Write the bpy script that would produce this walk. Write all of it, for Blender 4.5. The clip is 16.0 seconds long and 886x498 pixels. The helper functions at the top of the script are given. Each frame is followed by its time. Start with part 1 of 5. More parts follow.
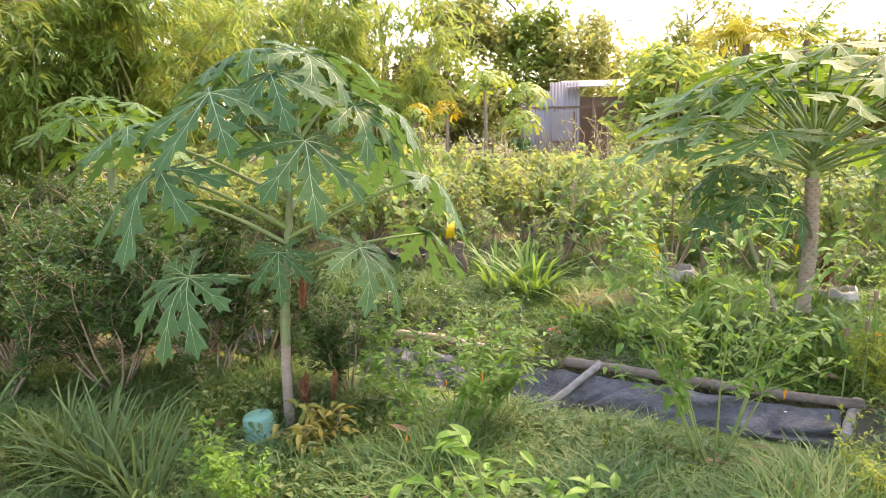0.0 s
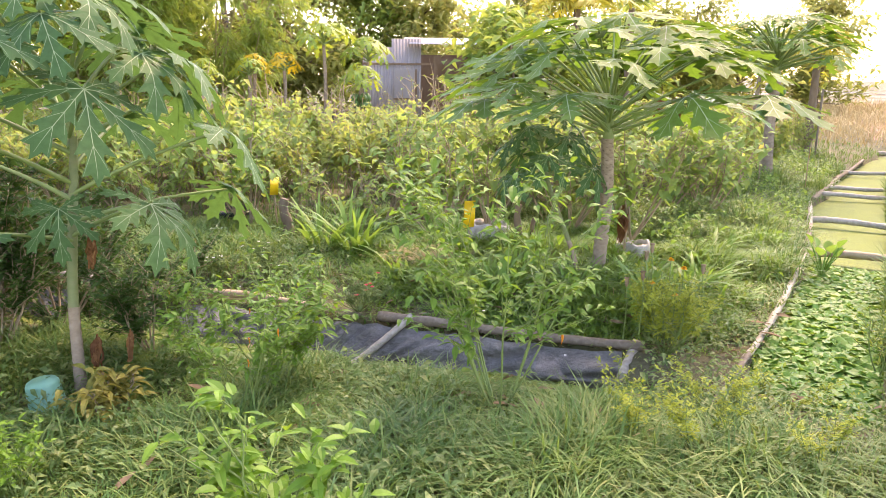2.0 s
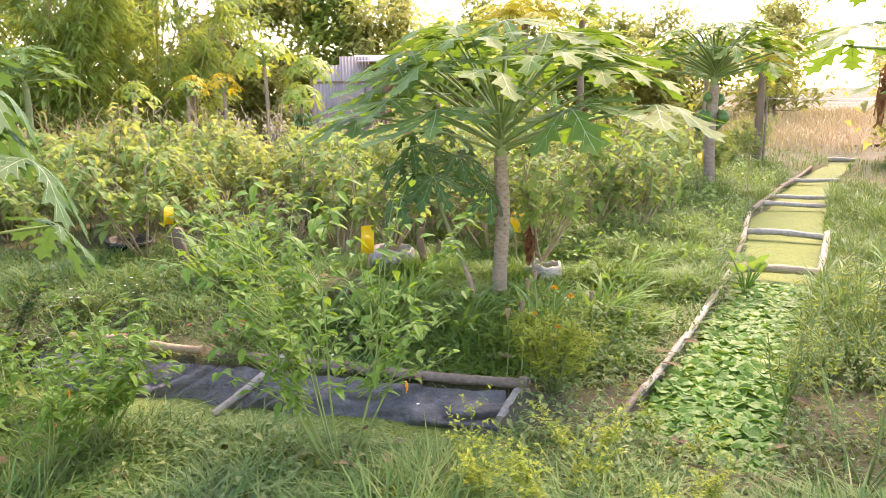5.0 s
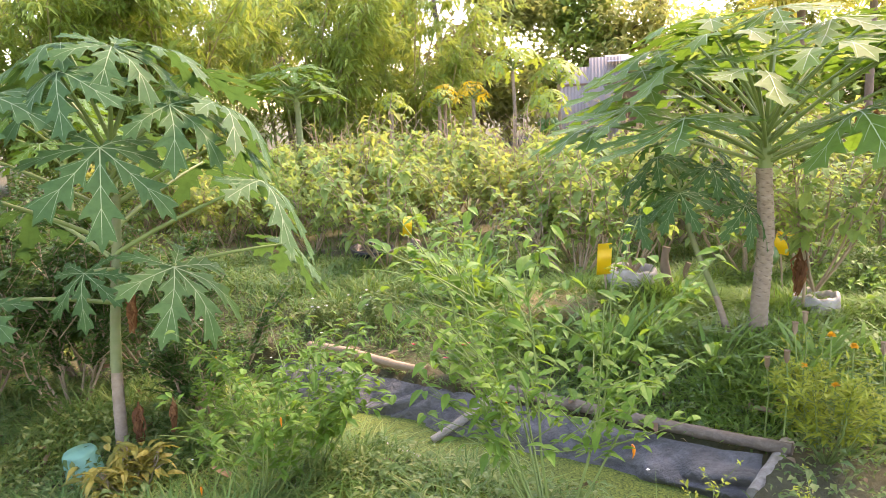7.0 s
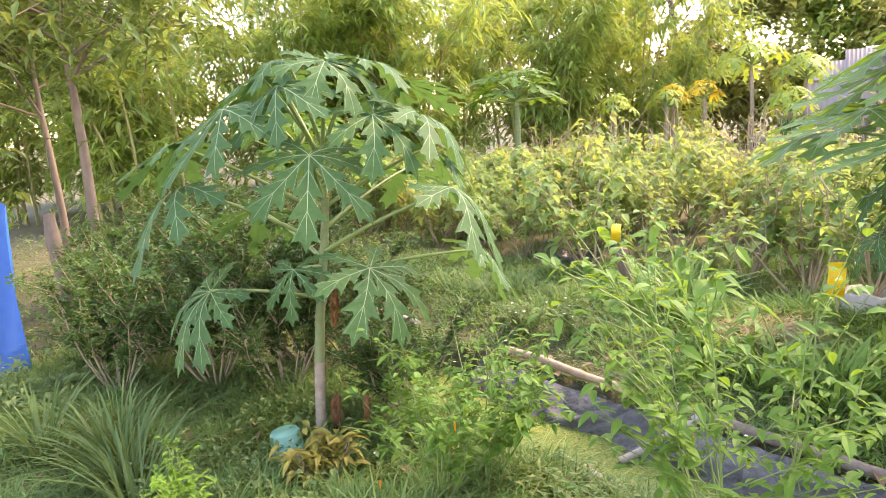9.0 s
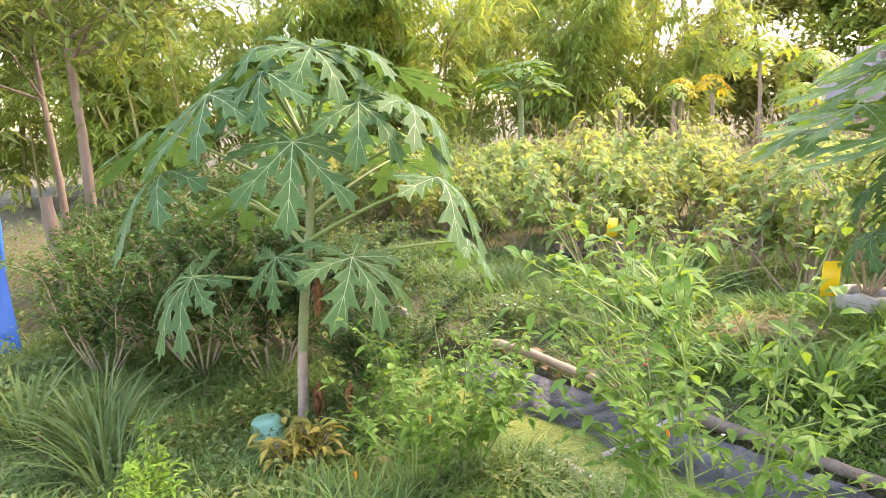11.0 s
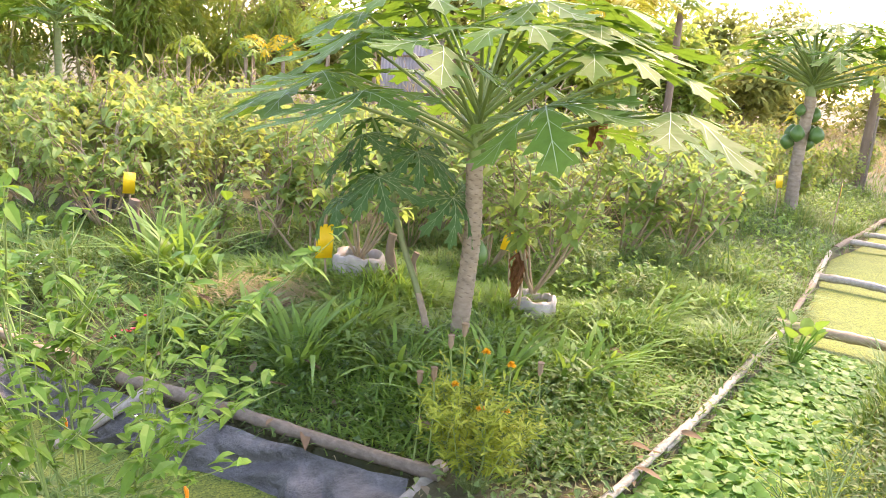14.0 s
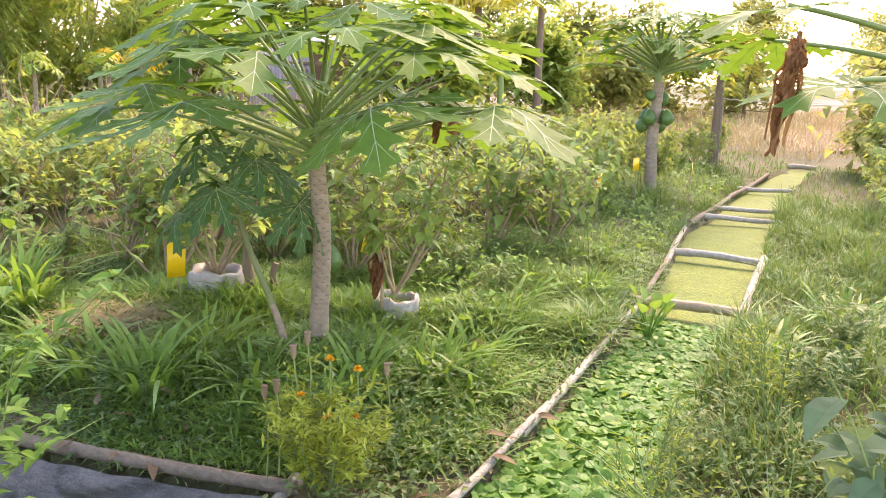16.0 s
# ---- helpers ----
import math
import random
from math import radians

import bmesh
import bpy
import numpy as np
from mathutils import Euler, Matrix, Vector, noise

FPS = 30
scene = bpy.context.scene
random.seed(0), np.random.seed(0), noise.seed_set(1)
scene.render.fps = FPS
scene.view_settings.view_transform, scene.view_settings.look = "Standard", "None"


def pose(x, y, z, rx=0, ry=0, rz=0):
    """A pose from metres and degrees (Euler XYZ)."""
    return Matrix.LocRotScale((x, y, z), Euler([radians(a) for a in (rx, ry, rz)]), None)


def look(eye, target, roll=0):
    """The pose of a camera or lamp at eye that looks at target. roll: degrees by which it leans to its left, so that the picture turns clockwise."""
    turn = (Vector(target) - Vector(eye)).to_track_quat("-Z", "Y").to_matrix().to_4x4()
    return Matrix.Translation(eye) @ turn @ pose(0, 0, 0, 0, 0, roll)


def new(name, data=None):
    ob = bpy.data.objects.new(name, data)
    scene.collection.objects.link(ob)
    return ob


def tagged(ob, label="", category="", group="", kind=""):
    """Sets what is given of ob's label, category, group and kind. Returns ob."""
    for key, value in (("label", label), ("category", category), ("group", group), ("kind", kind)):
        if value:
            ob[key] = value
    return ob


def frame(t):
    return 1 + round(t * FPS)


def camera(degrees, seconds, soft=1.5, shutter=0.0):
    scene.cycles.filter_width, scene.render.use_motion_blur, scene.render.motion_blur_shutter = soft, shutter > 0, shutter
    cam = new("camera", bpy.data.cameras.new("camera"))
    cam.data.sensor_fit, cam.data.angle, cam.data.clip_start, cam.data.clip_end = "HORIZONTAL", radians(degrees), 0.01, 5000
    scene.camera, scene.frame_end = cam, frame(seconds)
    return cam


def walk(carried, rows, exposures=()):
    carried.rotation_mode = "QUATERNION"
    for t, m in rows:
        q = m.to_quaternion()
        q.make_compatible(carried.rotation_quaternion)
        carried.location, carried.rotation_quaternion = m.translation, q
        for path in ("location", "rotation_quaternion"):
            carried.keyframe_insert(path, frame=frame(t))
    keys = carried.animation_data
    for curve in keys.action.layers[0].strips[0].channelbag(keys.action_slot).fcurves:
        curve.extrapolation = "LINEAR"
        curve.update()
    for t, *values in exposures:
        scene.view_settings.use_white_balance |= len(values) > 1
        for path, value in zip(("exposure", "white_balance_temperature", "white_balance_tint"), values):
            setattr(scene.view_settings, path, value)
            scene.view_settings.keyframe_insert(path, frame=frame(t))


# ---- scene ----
cam = camera(62.4, 16.0, 0.8)
PATH = [
    (0, (0.698, -0.227, 1.428), (0.654, 1.743, 1.085), -1.4),
    (0.5, (0.708, -0.235, 1.431), (0.672, 1.734, 1.086), -1.4),
    (1, (0.77, -0.259, 1.432), (0.744, 1.709, 1.082), -1.6),
    (1.5, (0.854, -0.274, 1.429), (1.044, 1.671, 1.005), -0.2),
    (2, (0.921, -0.274, 1.426), (1.275, 1.64, 0.966), 0.6),
    (2.5, (1.051, -0.216, 1.427), (1.561, 1.662, 0.966), 1.8),
    (3, (1.188, -0.13, 1.435), (1.856, 1.7, 0.983), 2.6),
    (3.2, (1.216, -0.108, 1.438), (1.947, 1.699, 0.989), 2.9),
    (5.3, (1.565, 0.018, 1.404), (1.812, 1.96, 0.994), -2.2),
    (5.5, (1.567, 0.049, 1.394), (1.684, 2.004, 0.99), -2.9),
    (6, (1.614, 0.177, 1.39), (1.577, 2.138, 0.996), -2.7),
    (6.5, (1.657, 0.302, 1.438), (1.569, 2.26, 1.042), -2.3),
    (7, (1.661, 0.327, 1.453), (1.407, 2.272, 1.063), -3.2),
    (7.5, (1.714, 0.355, 1.458), (1.222, 2.256, 1.077), -3.9),
    (8, (1.785, 0.387, 1.47), (1.159, 2.249, 1.096), -4.2),
    (8.5, (1.804, 0.414, 1.468), (1.061, 2.235, 1.107), -3.8),
    (9, (1.789, 0.415, 1.467), (0.954, 2.199, 1.118), -4.0),
    (9.2, (1.787, 0.408, 1.471), (0.907, 2.171, 1.128), -4.1),
    (11.3, (1.913, 0.495, 1.447), (1.081, 2.273, 1.064), -2.4),
    (11.5, (1.953, 0.506, 1.439), (1.224, 2.324, 1.036), -1.5),
    (12, (2.032, 0.615, 1.434), (1.52, 2.498, 0.995), 0.1),
    (12.5, (2.128, 0.699, 1.431), (1.627, 2.581, 0.976), 1.0),
    (13, (2.238, 0.766, 1.435), (1.916, 2.686, 0.98), 2.4),
    (13.2, (2.258, 0.81, 1.427), (2.122, 2.749, 0.957), 3.5),
    (13.4, (2.315, 0.808, 1.423), (2.32, 2.754, 0.961), 3.8),
    (13.5, (2.327, 0.818, 1.423), (2.388, 2.762, 0.959), 4.0),
    (14, (2.364, 0.825, 1.426), (2.553, 2.759, 0.956), 4.5),
    (14.5, (2.436, 0.825, 1.437), (2.722, 2.748, 0.968), 3.2),
    (15, (2.508, 0.819, 1.446), (2.968, 2.71, 0.983), 2.6),
    (15.5, (2.543, 0.82, 1.442), (3.063, 2.696, 0.982), 2.2),
    (16, (2.571, 0.803, 1.439), (3.04, 2.694, 0.986), 1.5),
]
walk(cam, [(t, look(eye, target, roll)) for t, eye, target, roll in PATH], exposures=[(0, 2.78, 8350, 34), (6, 2.8, 8350, 34), (9, 3.04, 8350, 34), (12.5, 3.1, 8350, 34), (14.0, 3.02, 8350, 34), (15, 2.9, 8350, 34), (16, 2.78, 8350, 34)])

# ---- world, sun, exposure ----
world = bpy.data.worlds.new("sky")
scene.world = world
world.use_nodes = True
wn = world.node_tree.nodes
wl = world.node_tree.links
sky = wn.new("ShaderNodeTexSky")
sky.sky_type = 'NISHITA'
sky.sun_disc = False
SUN_EL, SUN_AZ = 48.0, 42.0      # degrees; azimuth from +y towards +x
sky.sun_elevation = radians(SUN_EL)
sky.sun_rotation = radians(SUN_AZ)
sky.air_density = 1.0
sky.dust_density = 0.4
sky.ozone_density = 1.0
wl.new(sky.outputs[0], wn["Background"].inputs[0])
wn["Background"].inputs[1].default_value = 0.14
sun_data = bpy.data.lights.new("sun", 'SUN')
sun_data.energy = 1.4
sun_data.angle = radians(30.0)
sun_data.color = (1.0, 0.87, 0.66)
sun_ob = new("sun", sun_data)
se, sa = radians(SUN_EL), radians(SUN_AZ)
sun_dir = Vector((math.cos(se) * math.sin(sa), math.cos(se) * math.cos(sa), math.sin(se)))
sun_ob.matrix_world = look(sun_dir * 60, (0, 0, 0))

# ---- materials ----
MATS = {}


def ramp(nt, cols, fac):
    r = nt.nodes.new("ShaderNodeValToRGB")
    els = r.color_ramp.elements
    while len(els) < len(cols):
        els.new(0.5)
    for i, c in enumerate(cols):
        els[i].position = i / (len(cols) - 1)
        els[i].color = (*c, 1)
    nt.links.new(fac, r.inputs[0])
    return r.outputs[0]


def noise_node(nt, scale, detail=4.0, rough=0.6, stretch=None):
    tc = nt.nodes.new("ShaderNodeTexCoord")
    n = nt.nodes.new("ShaderNodeTexNoise")
    n.inputs["Scale"].default_value = scale
    n.inputs["Detail"].default_value = detail
    n.inputs["Roughness"].default_value = rough
    if stretch:
        mp = nt.nodes.new("ShaderNodeMapping")
        mp.inputs["Scale"].default_value = stretch
        nt.links.new(tc.outputs["Object"], mp.inputs[0])
        nt.links.new(mp.outputs[0], n.inputs[0])
    else:
        nt.links.new(tc.outputs["Object"], n.inputs[0])
    return n.outputs["Fac"]


def mixcol(nt, a, b, fac, mode='MIX'):
    m = nt.nodes.new("ShaderNodeMix")
    m.data_type = 'RGBA'
    m.blend_type = mode
    for sock, v in ((m.inputs[0], fac), (m.inputs[6], a), (m.inputs[7], b)):
        if hasattr(v, "is_output"):
            nt.links.new(v, sock)
        elif isinstance(v, tuple):
            sock.default_value = (*v, 1)
        else:
            sock.default_value = v
    return m.outputs[2]


def start(name):
    m = bpy.data.materials.new(name)
    m.use_nodes = True
    MATS[name] = m
    return m, m.node_tree, m.node_tree.nodes["Principled BSDF"]


def bump(nt, bsdf, height, strength=0.4, dist=0.01):
    b = nt.nodes.new("ShaderNodeBump")
    b.inputs["Strength"].default_value = strength
    b.inputs["Distance"].default_value = dist
    nt.links.new(height, b.inputs["Height"])
    nt.links.new(b.outputs[0], bsdf.inputs["Normal"])


def leaf_mat(name, cols, glow, trans=0.35, rough=0.45, patch=9.0, gloss=0.22):
    """Leaf: colours picked leaf by leaf, mottled, with light passing through in the colour glow."""
    m, nt, bsdf = start(name)
    g = nt.nodes.new("ShaderNodeNewGeometry")
    oi = nt.nodes.new("ShaderNodeObjectInfo")
    ad = nt.nodes.new("ShaderNodeMath")
    ad.operation = 'MULTIPLY_ADD'
    ad.inputs[1].default_value = 0.35
    nt.links.new(oi.outputs["Random"], ad.inputs[0])
    sc = nt.nodes.new("ShaderNodeMath")
    sc.operation = 'MULTIPLY'
    sc.inputs[1].default_value = 0.65
    nt.links.new(g.outputs["Random Per Island"], sc.inputs[0])
    nt.links.new(sc.outputs[0], ad.inputs[2])
    c = ramp(nt, cols, ad.outputs[0])
    n = noise_node(nt, patch)
    v = ramp(nt, [(0.55, 0.55, 0.55), (1.0, 1.0, 1.0), (1.35, 1.35, 1.25)], n)
    c2 = mixcol(nt, c, v, 1.0, 'MULTIPLY')
    nt.links.new(c2, bsdf.inputs["Base Color"])
    bsdf.inputs["Roughness"].default_value = rough
    bsdf.inputs["Specular IOR Level"].default_value = gloss
    tr = nt.nodes.new("ShaderNodeBsdfTranslucent")
    nt.links.new(mixcol(nt, c2, glow, 0.55), tr.inputs[0])
    ms = nt.nodes.new("ShaderNodeMixShader")
    ms.inputs[0].default_value = trans
    nt.links.new(bsdf.outputs[0], ms.inputs[1])
    nt.links.new(tr.outputs[0], ms.inputs[2])
    nt.links.new(ms.outputs[0], nt.nodes["Material Output"].inputs[0])
    return m


def plain_mat(name, cols, scale=12.0, rough=0.8, stretch=None, bumps=0.4, dist=0.008, metal=0.0, detail=5.0, isle=0.0):
    m, nt, bsdf = start(name)
    n = noise_node(nt, scale, detail, 0.65, stretch)
    c = ramp(nt, cols, n)
    big = ramp(nt, [(0.75, 0.75, 0.75), (1.1, 1.1, 1.1)], noise_node(nt, scale * 0.13, 2.0))
    c = mixcol(nt, c, big, 1.0, 'MULTIPLY')
    if isle:
        oi = nt.nodes.new("ShaderNodeNewGeometry")
        v = ramp(nt, [(1 - isle,) * 3, (1 + isle,) * 3], oi.outputs["Random Per Island"])
        c = mixcol(nt, c, v, 1.0, 'MULTIPLY')
    nt.links.new(c, bsdf.inputs["Base Color"])
    bsdf.inputs["Roughness"].default_value = rough
    bsdf.inputs["Metallic"].default_value = metal
    bump(nt, bsdf, n, bumps, dist)
    return m


leaf_mat("papaya_dark", [(0.034, 0.095, 0.038), (0.046, 0.115, 0.04), (0.066, 0.145, 0.046)], (0.2, 0.4, 0.06), 0.28, 0.6, 14, 0.14)
leaf_mat("papaya_fresh", [(0.045, 0.12, 0.024), (0.065, 0.155, 0.028), (0.105, 0.205, 0.034)], (0.28, 0.46, 0.03), 0.35, 0.55, 14, 0.14)
leaf_mat("papaya_pale", [(0.13, 0.25, 0.045), (0.2, 0.33, 0.05), (0.35, 0.37, 0.04)], (0.5, 0.55, 0.05), 0.4, 0.5, 14)
leaf_mat("papaya_yellow", [(0.5, 0.36, 0.02), (0.62, 0.45, 0.03), (0.4, 0.38, 0.04)], (0.7, 0.5, 0.03), 0.4, 0.5, 14)
plain_mat("papaya_vein", [(0.2, 0.32, 0.13), (0.3, 0.42, 0.19)], 30, 0.55, None, 0.1)
plain_mat("papaya_petiole", [(0.13, 0.21, 0.055), (0.21, 0.29, 0.09)], 8, 0.5, None, 0.1)
plain_mat("papaya_green_trunk", [(0.1, 0.15, 0.045), (0.155, 0.2, 0.075), (0.2, 0.19, 0.1)], 9, 0.6, (1, 1, 3), 0.4)
plain_mat("papaya_bark", [(0.14, 0.105, 0.075), (0.28, 0.22, 0.155), (0.4, 0.34, 0.26)], 22, 0.85, (1, 1, 1.6), 0.6)
plain_mat("papaya_scar", [(0.13, 0.1, 0.07), (0.22, 0.17, 0.12)], 22, 0.9, None, 0.5)
plain_mat("papaya_fruit", [(0.05, 0.13, 0.03), (0.08, 0.18, 0.04)], 12, 0.45, None, 0.1)
leaf_mat("eggplant_leaf", [(0.085, 0.17, 0.06), (0.14, 0.25, 0.08), (0.2, 0.32, 0.1), (0.28, 0.37, 0.11)], (0.5, 0.6, 0.1), 0.44, 0.6, 22)
leaf_mat("eggplant_young_leaf", [(0.08, 0.15, 0.075), (0.12, 0.2, 0.1)], (0.36, 0.46, 0.14), 0.3, 0.6, 22)
# far-crop leaves: yellowing, with the sunlight at the back painted into the colour
leaf_mat("eggplant_sunlit_old_leaf", [(0.1, 0.19, 0.06), (0.17, 0.27, 0.08), (0.26, 0.34, 0.1), (0.44, 0.4, 0.1)], (0.55, 0.58, 0.1), 0.46, 0.6, 22)
leaf_mat("chili_leaf", [(0.055, 0.145, 0.028), (0.09, 0.205, 0.037), (0.165, 0.295, 0.05)], (0.36, 0.55, 0.04), 0.38, 0.52, 26)
leaf_mat("chili_young_leaf", [(0.075, 0.18, 0.025), (0.12, 0.25, 0.032), (0.19, 0.33, 0.045)], (0.38, 0.58, 0.04), 0.36, 0.5, 26)
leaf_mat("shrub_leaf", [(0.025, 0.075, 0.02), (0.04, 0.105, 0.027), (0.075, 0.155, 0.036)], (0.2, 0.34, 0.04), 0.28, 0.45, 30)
leaf_mat("bamboo_leaf", [(0.065, 0.15, 0.04), (0.12, 0.235, 0.055), (0.21, 0.34, 0.075), (0.4, 0.45, 0.12)], (0.6, 0.64, 0.1), 0.46, 0.5, 3)
leaf_mat("russet_leaf", [(0.12, 0.11, 0.05), (0.19, 0.16, 0.07), (0.28, 0.21, 0.1)], (0.42, 0.34, 0.12), 0.4, 0.6, 3)
leaf_mat("tree_leaf", [(0.05, 0.1, 0.03), (0.1, 0.17, 0.045), (0.17, 0.22, 0.06)], (0.34, 0.4, 0.06), 0.35, 0.55, 3)
# far trees: the haze of distance is painted in as paler leaf colours
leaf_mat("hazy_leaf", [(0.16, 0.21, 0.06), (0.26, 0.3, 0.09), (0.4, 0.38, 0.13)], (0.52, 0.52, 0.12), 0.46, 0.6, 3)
leaf_mat("grass_blade", [(0.035, 0.105, 0.034), (0.068, 0.165, 0.046), (0.13, 0.235, 0.062), (0.3, 0.31, 0.11)], (0.32, 0.45, 0.06), 0.3, 0.5, 4)
leaf_mat("grass_dry", [(0.3, 0.24, 0.11), (0.42, 0.34, 0.17), (0.52, 0.43, 0.24)], (0.5, 0.4, 0.2), 0.2, 0.7, 4)
leaf_mat("broad_grass", [(0.075, 0.185, 0.045), (0.13, 0.265, 0.06), (0.22, 0.36, 0.07)], (0.36, 0.54, 0.05), 0.38, 0.42, 6)
leaf_mat("lemongrass_blade", [(0.042, 0.095, 0.03), (0.07, 0.135, 0.04), (0.14, 0.19, 0.06)], (0.3, 0.4, 0.1), 0.25, 0.5, 6)
leaf_mat("water_leaf", [(0.06, 0.18, 0.04), (0.1, 0.25, 0.052), (0.16, 0.32, 0.065), (0.3, 0.34, 0.085)], (0.4, 0.6, 0.06), 0.3, 0.45, 16)
leaf_mat("croton_leaf", [(0.12, 0.15, 0.03), (0.22, 0.21, 0.045), (0.38, 0.31, 0.075), (0.18, 0.09, 0.04)], (0.5, 0.4, 0.05), 0.25, 0.42, 40)
leaf_mat("marigold_leaf", [(0.17, 0.24, 0.03), (0.25, 0.32, 0.04), (0.34, 0.38, 0.06)], (0.5, 0.55, 0.05), 0.35, 0.5, 10)
leaf_mat("banana_leaf", [(0.3, 0.42, 0.06), (0.4, 0.5, 0.07)], (0.6, 0.65, 0.06), 0.45, 0.4, 5)
leaf_mat("palm_yellow", [(0.2, 0.28, 0.05), (0.42, 0.4, 0.05), (0.55, 0.46, 0.08)], (0.6, 0.55, 0.06), 0.38, 0.5, 5)
leaf_mat("dead_leaf", [(0.13, 0.055, 0.025), (0.24, 0.11, 0.045), (0.36, 0.2, 0.09)], (0.4, 0.16, 0.04), 0.25, 0.7, 16)
leaf_mat("litter_leaf", [(0.13, 0.085, 0.05), (0.22, 0.155, 0.095), (0.32, 0.245, 0.16)], (0.4, 0.25, 0.1), 0.15, 0.8, 16)
leaf_mat("herb_leaf", [(0.04, 0.1, 0.035), (0.075, 0.15, 0.05), (0.13, 0.21, 0.07), (0.24, 0.27, 0.1)], (0.34, 0.44, 0.06), 0.3, 0.5, 6)
plain_mat("twig", [(0.18, 0.135, 0.085), (0.32, 0.25, 0.16), (0.44, 0.36, 0.24)], 25, 0.85)
plain_mat("green_stem", [(0.12, 0.2, 0.05), (0.2, 0.28, 0.08)], 20, 0.6, None, 0.2)
plain_mat("tree_bark", [(0.11, 0.075, 0.05), (0.2, 0.145, 0.1), (0.3, 0.235, 0.18)], 14, 0.9, (1, 1, 0.35), 0.7)
plain_mat("dark_bark", [(0.05, 0.04, 0.032), (0.1, 0.085, 0.07)], 8, 0.9, (1, 1, 0.3), 0.6)
plain_mat("bamboo_culm", [(0.17, 0.17, 0.06), (0.28, 0.26, 0.1), (0.38, 0.33, 0.16)], 3, 0.5, (1, 1, 0.4), 0.1, isle=0.25)
plain_mat("pole_bamboo", [(0.1, 0.078, 0.055), (0.2, 0.16, 0.115), (0.34, 0.28, 0.21)], 34, 0.85, None, 0.8, 0.01)
plain_mat("pole_pale", [(0.1, 0.08, 0.06), (0.3, 0.265, 0.21), (0.46, 0.42, 0.35), (0.56, 0.52, 0.46)], 34, 0.8, None, 0.8, 0.01)
plain_mat("pole_tan", [(0.26, 0.18, 0.105), (0.4, 0.29, 0.18), (0.52, 0.4, 0.27)], 30, 0.75, None, 0.7, 0.01)
plain_mat("soil", [(0.07, 0.045, 0.028), (0.14, 0.09, 0.055), (0.22, 0.15, 0.09)], 9, 0.95, None, 0.9, 0.03)
plain_mat("sack_weave", [(0.2, 0.18, 0.15), (0.4, 0.38, 0.35), (0.5, 0.49, 0.46)], 14, 0.6, None, 0.5)
plain_mat("trap_yellow", [(0.72, 0.42, 0.01), (0.85, 0.55, 0.02), (0.88, 0.6, 0.03)], 14, 0.35, None, 0.1)
plain_mat("blue_tarp", [(0.01, 0.08, 0.32), (0.02, 0.14, 0.45), (0.04, 0.2, 0.55)], 5, 0.4, None, 0.4, 0.02)
plain_mat("teal_plastic", [(0.13, 0.38, 0.25), (0.19, 0.46, 0.32)], 8, 0.4, None, 0.1)
plain_mat("black_plastic", [(0.012, 0.013, 0.016), (0.03, 0.03, 0.035)], 9, 0.35, None, 0.3)
plain_mat("tin_wall", [(0.2, 0.175, 0.165), (0.34, 0.31, 0.3), (0.44, 0.4, 0.385)], 2.5, 0.55, (1, 1, 0.3), 0.1)
plain_mat("tin_roof", [(0.42, 0.42, 0.43), (0.6, 0.6, 0.62)], 2, 0.4, None, 0.1)
plain_mat("shed_wood", [(0.16, 0.1, 0.06), (0.3, 0.2, 0.13)], 6, 0.85, (1, 1, 0.2), 0.3)
plain_mat("red_petal", [(0.5, 0.02, 0.04), (0.65, 0.04, 0.08)], 20, 0.6)
plain_mat("white_petal", [(0.75, 0.76, 0.7), (0.82, 0.82, 0.78)], 20, 0.6)
plain_mat("orange_petal", [(0.8, 0.33, 0.01), (0.9, 0.5, 0.02)], 20, 0.5)
plain_mat("chili_red", [(0.7, 0.16, 0.02), (0.8, 0.3, 0.02)], 20, 0.3)
plain_mat("dry_earth", [(0.17, 0.1, 0.065), (0.26, 0.165, 0.11), (0.36, 0.25, 0.18)], 3, 0.95, None, 0.6, 0.03)

# ground: dark soil under the plants, paler dry earth and dead grass in patches
m, nt, bsdf = start("garden_ground")
n1 = noise_node(nt, 1.1, 6.0, 0.6)
n2 = noise_node(nt, 26.0, 6.0, 0.7)
c = ramp(nt, [(0.05, 0.055, 0.025), (0.08, 0.085, 0.035), (0.13, 0.11, 0.055), (0.24, 0.18, 0.1)], n1)
v = ramp(nt, [(0.5, 0.5, 0.5), (1.0, 1.0, 1.0), (1.5, 1.5, 1.4)], n2)
nt.links.new(mixcol(nt, c, v, 1.0, 'MULTIPLY'), bsdf.inputs["Base Color"])
bsdf.inputs["Roughness"].default_value = 0.95
bump(nt, bsdf, n2, 0.8, 0.03)

# water covered by duckweed: tiny fronds, gaps of dark water
m, nt, bsdf = start("duckweed")
vo = nt.nodes.new("ShaderNodeTexVoronoi")
vo.inputs["Scale"].default_value = 110
tc = nt.nodes.new("ShaderNodeTexCoord")
nt.links.new(tc.outputs["Object"], vo.inputs["Vector"])
bw = nt.nodes.new("ShaderNodeRGBToBW")
nt.links.new(vo.outputs["Color"], bw.inputs[0])
c = ramp(nt, [(0.1, 0.15, 0.035), (0.15, 0.205, 0.045), (0.23, 0.28, 0.06)], bw.outputs[0])
c = mixcol(nt, c, ramp(nt, [(0.4, 0.45, 0.4), (0.95, 0.95, 0.9), (1.3, 1.2, 0.9)], noise_node(nt, 3.5, 7, 0.7)), 1.0, 'MULTIPLY')
edge = ramp(nt, [(0, 0, 0), (0, 0, 0), (1, 1, 1)], vo.outputs["Distance"])
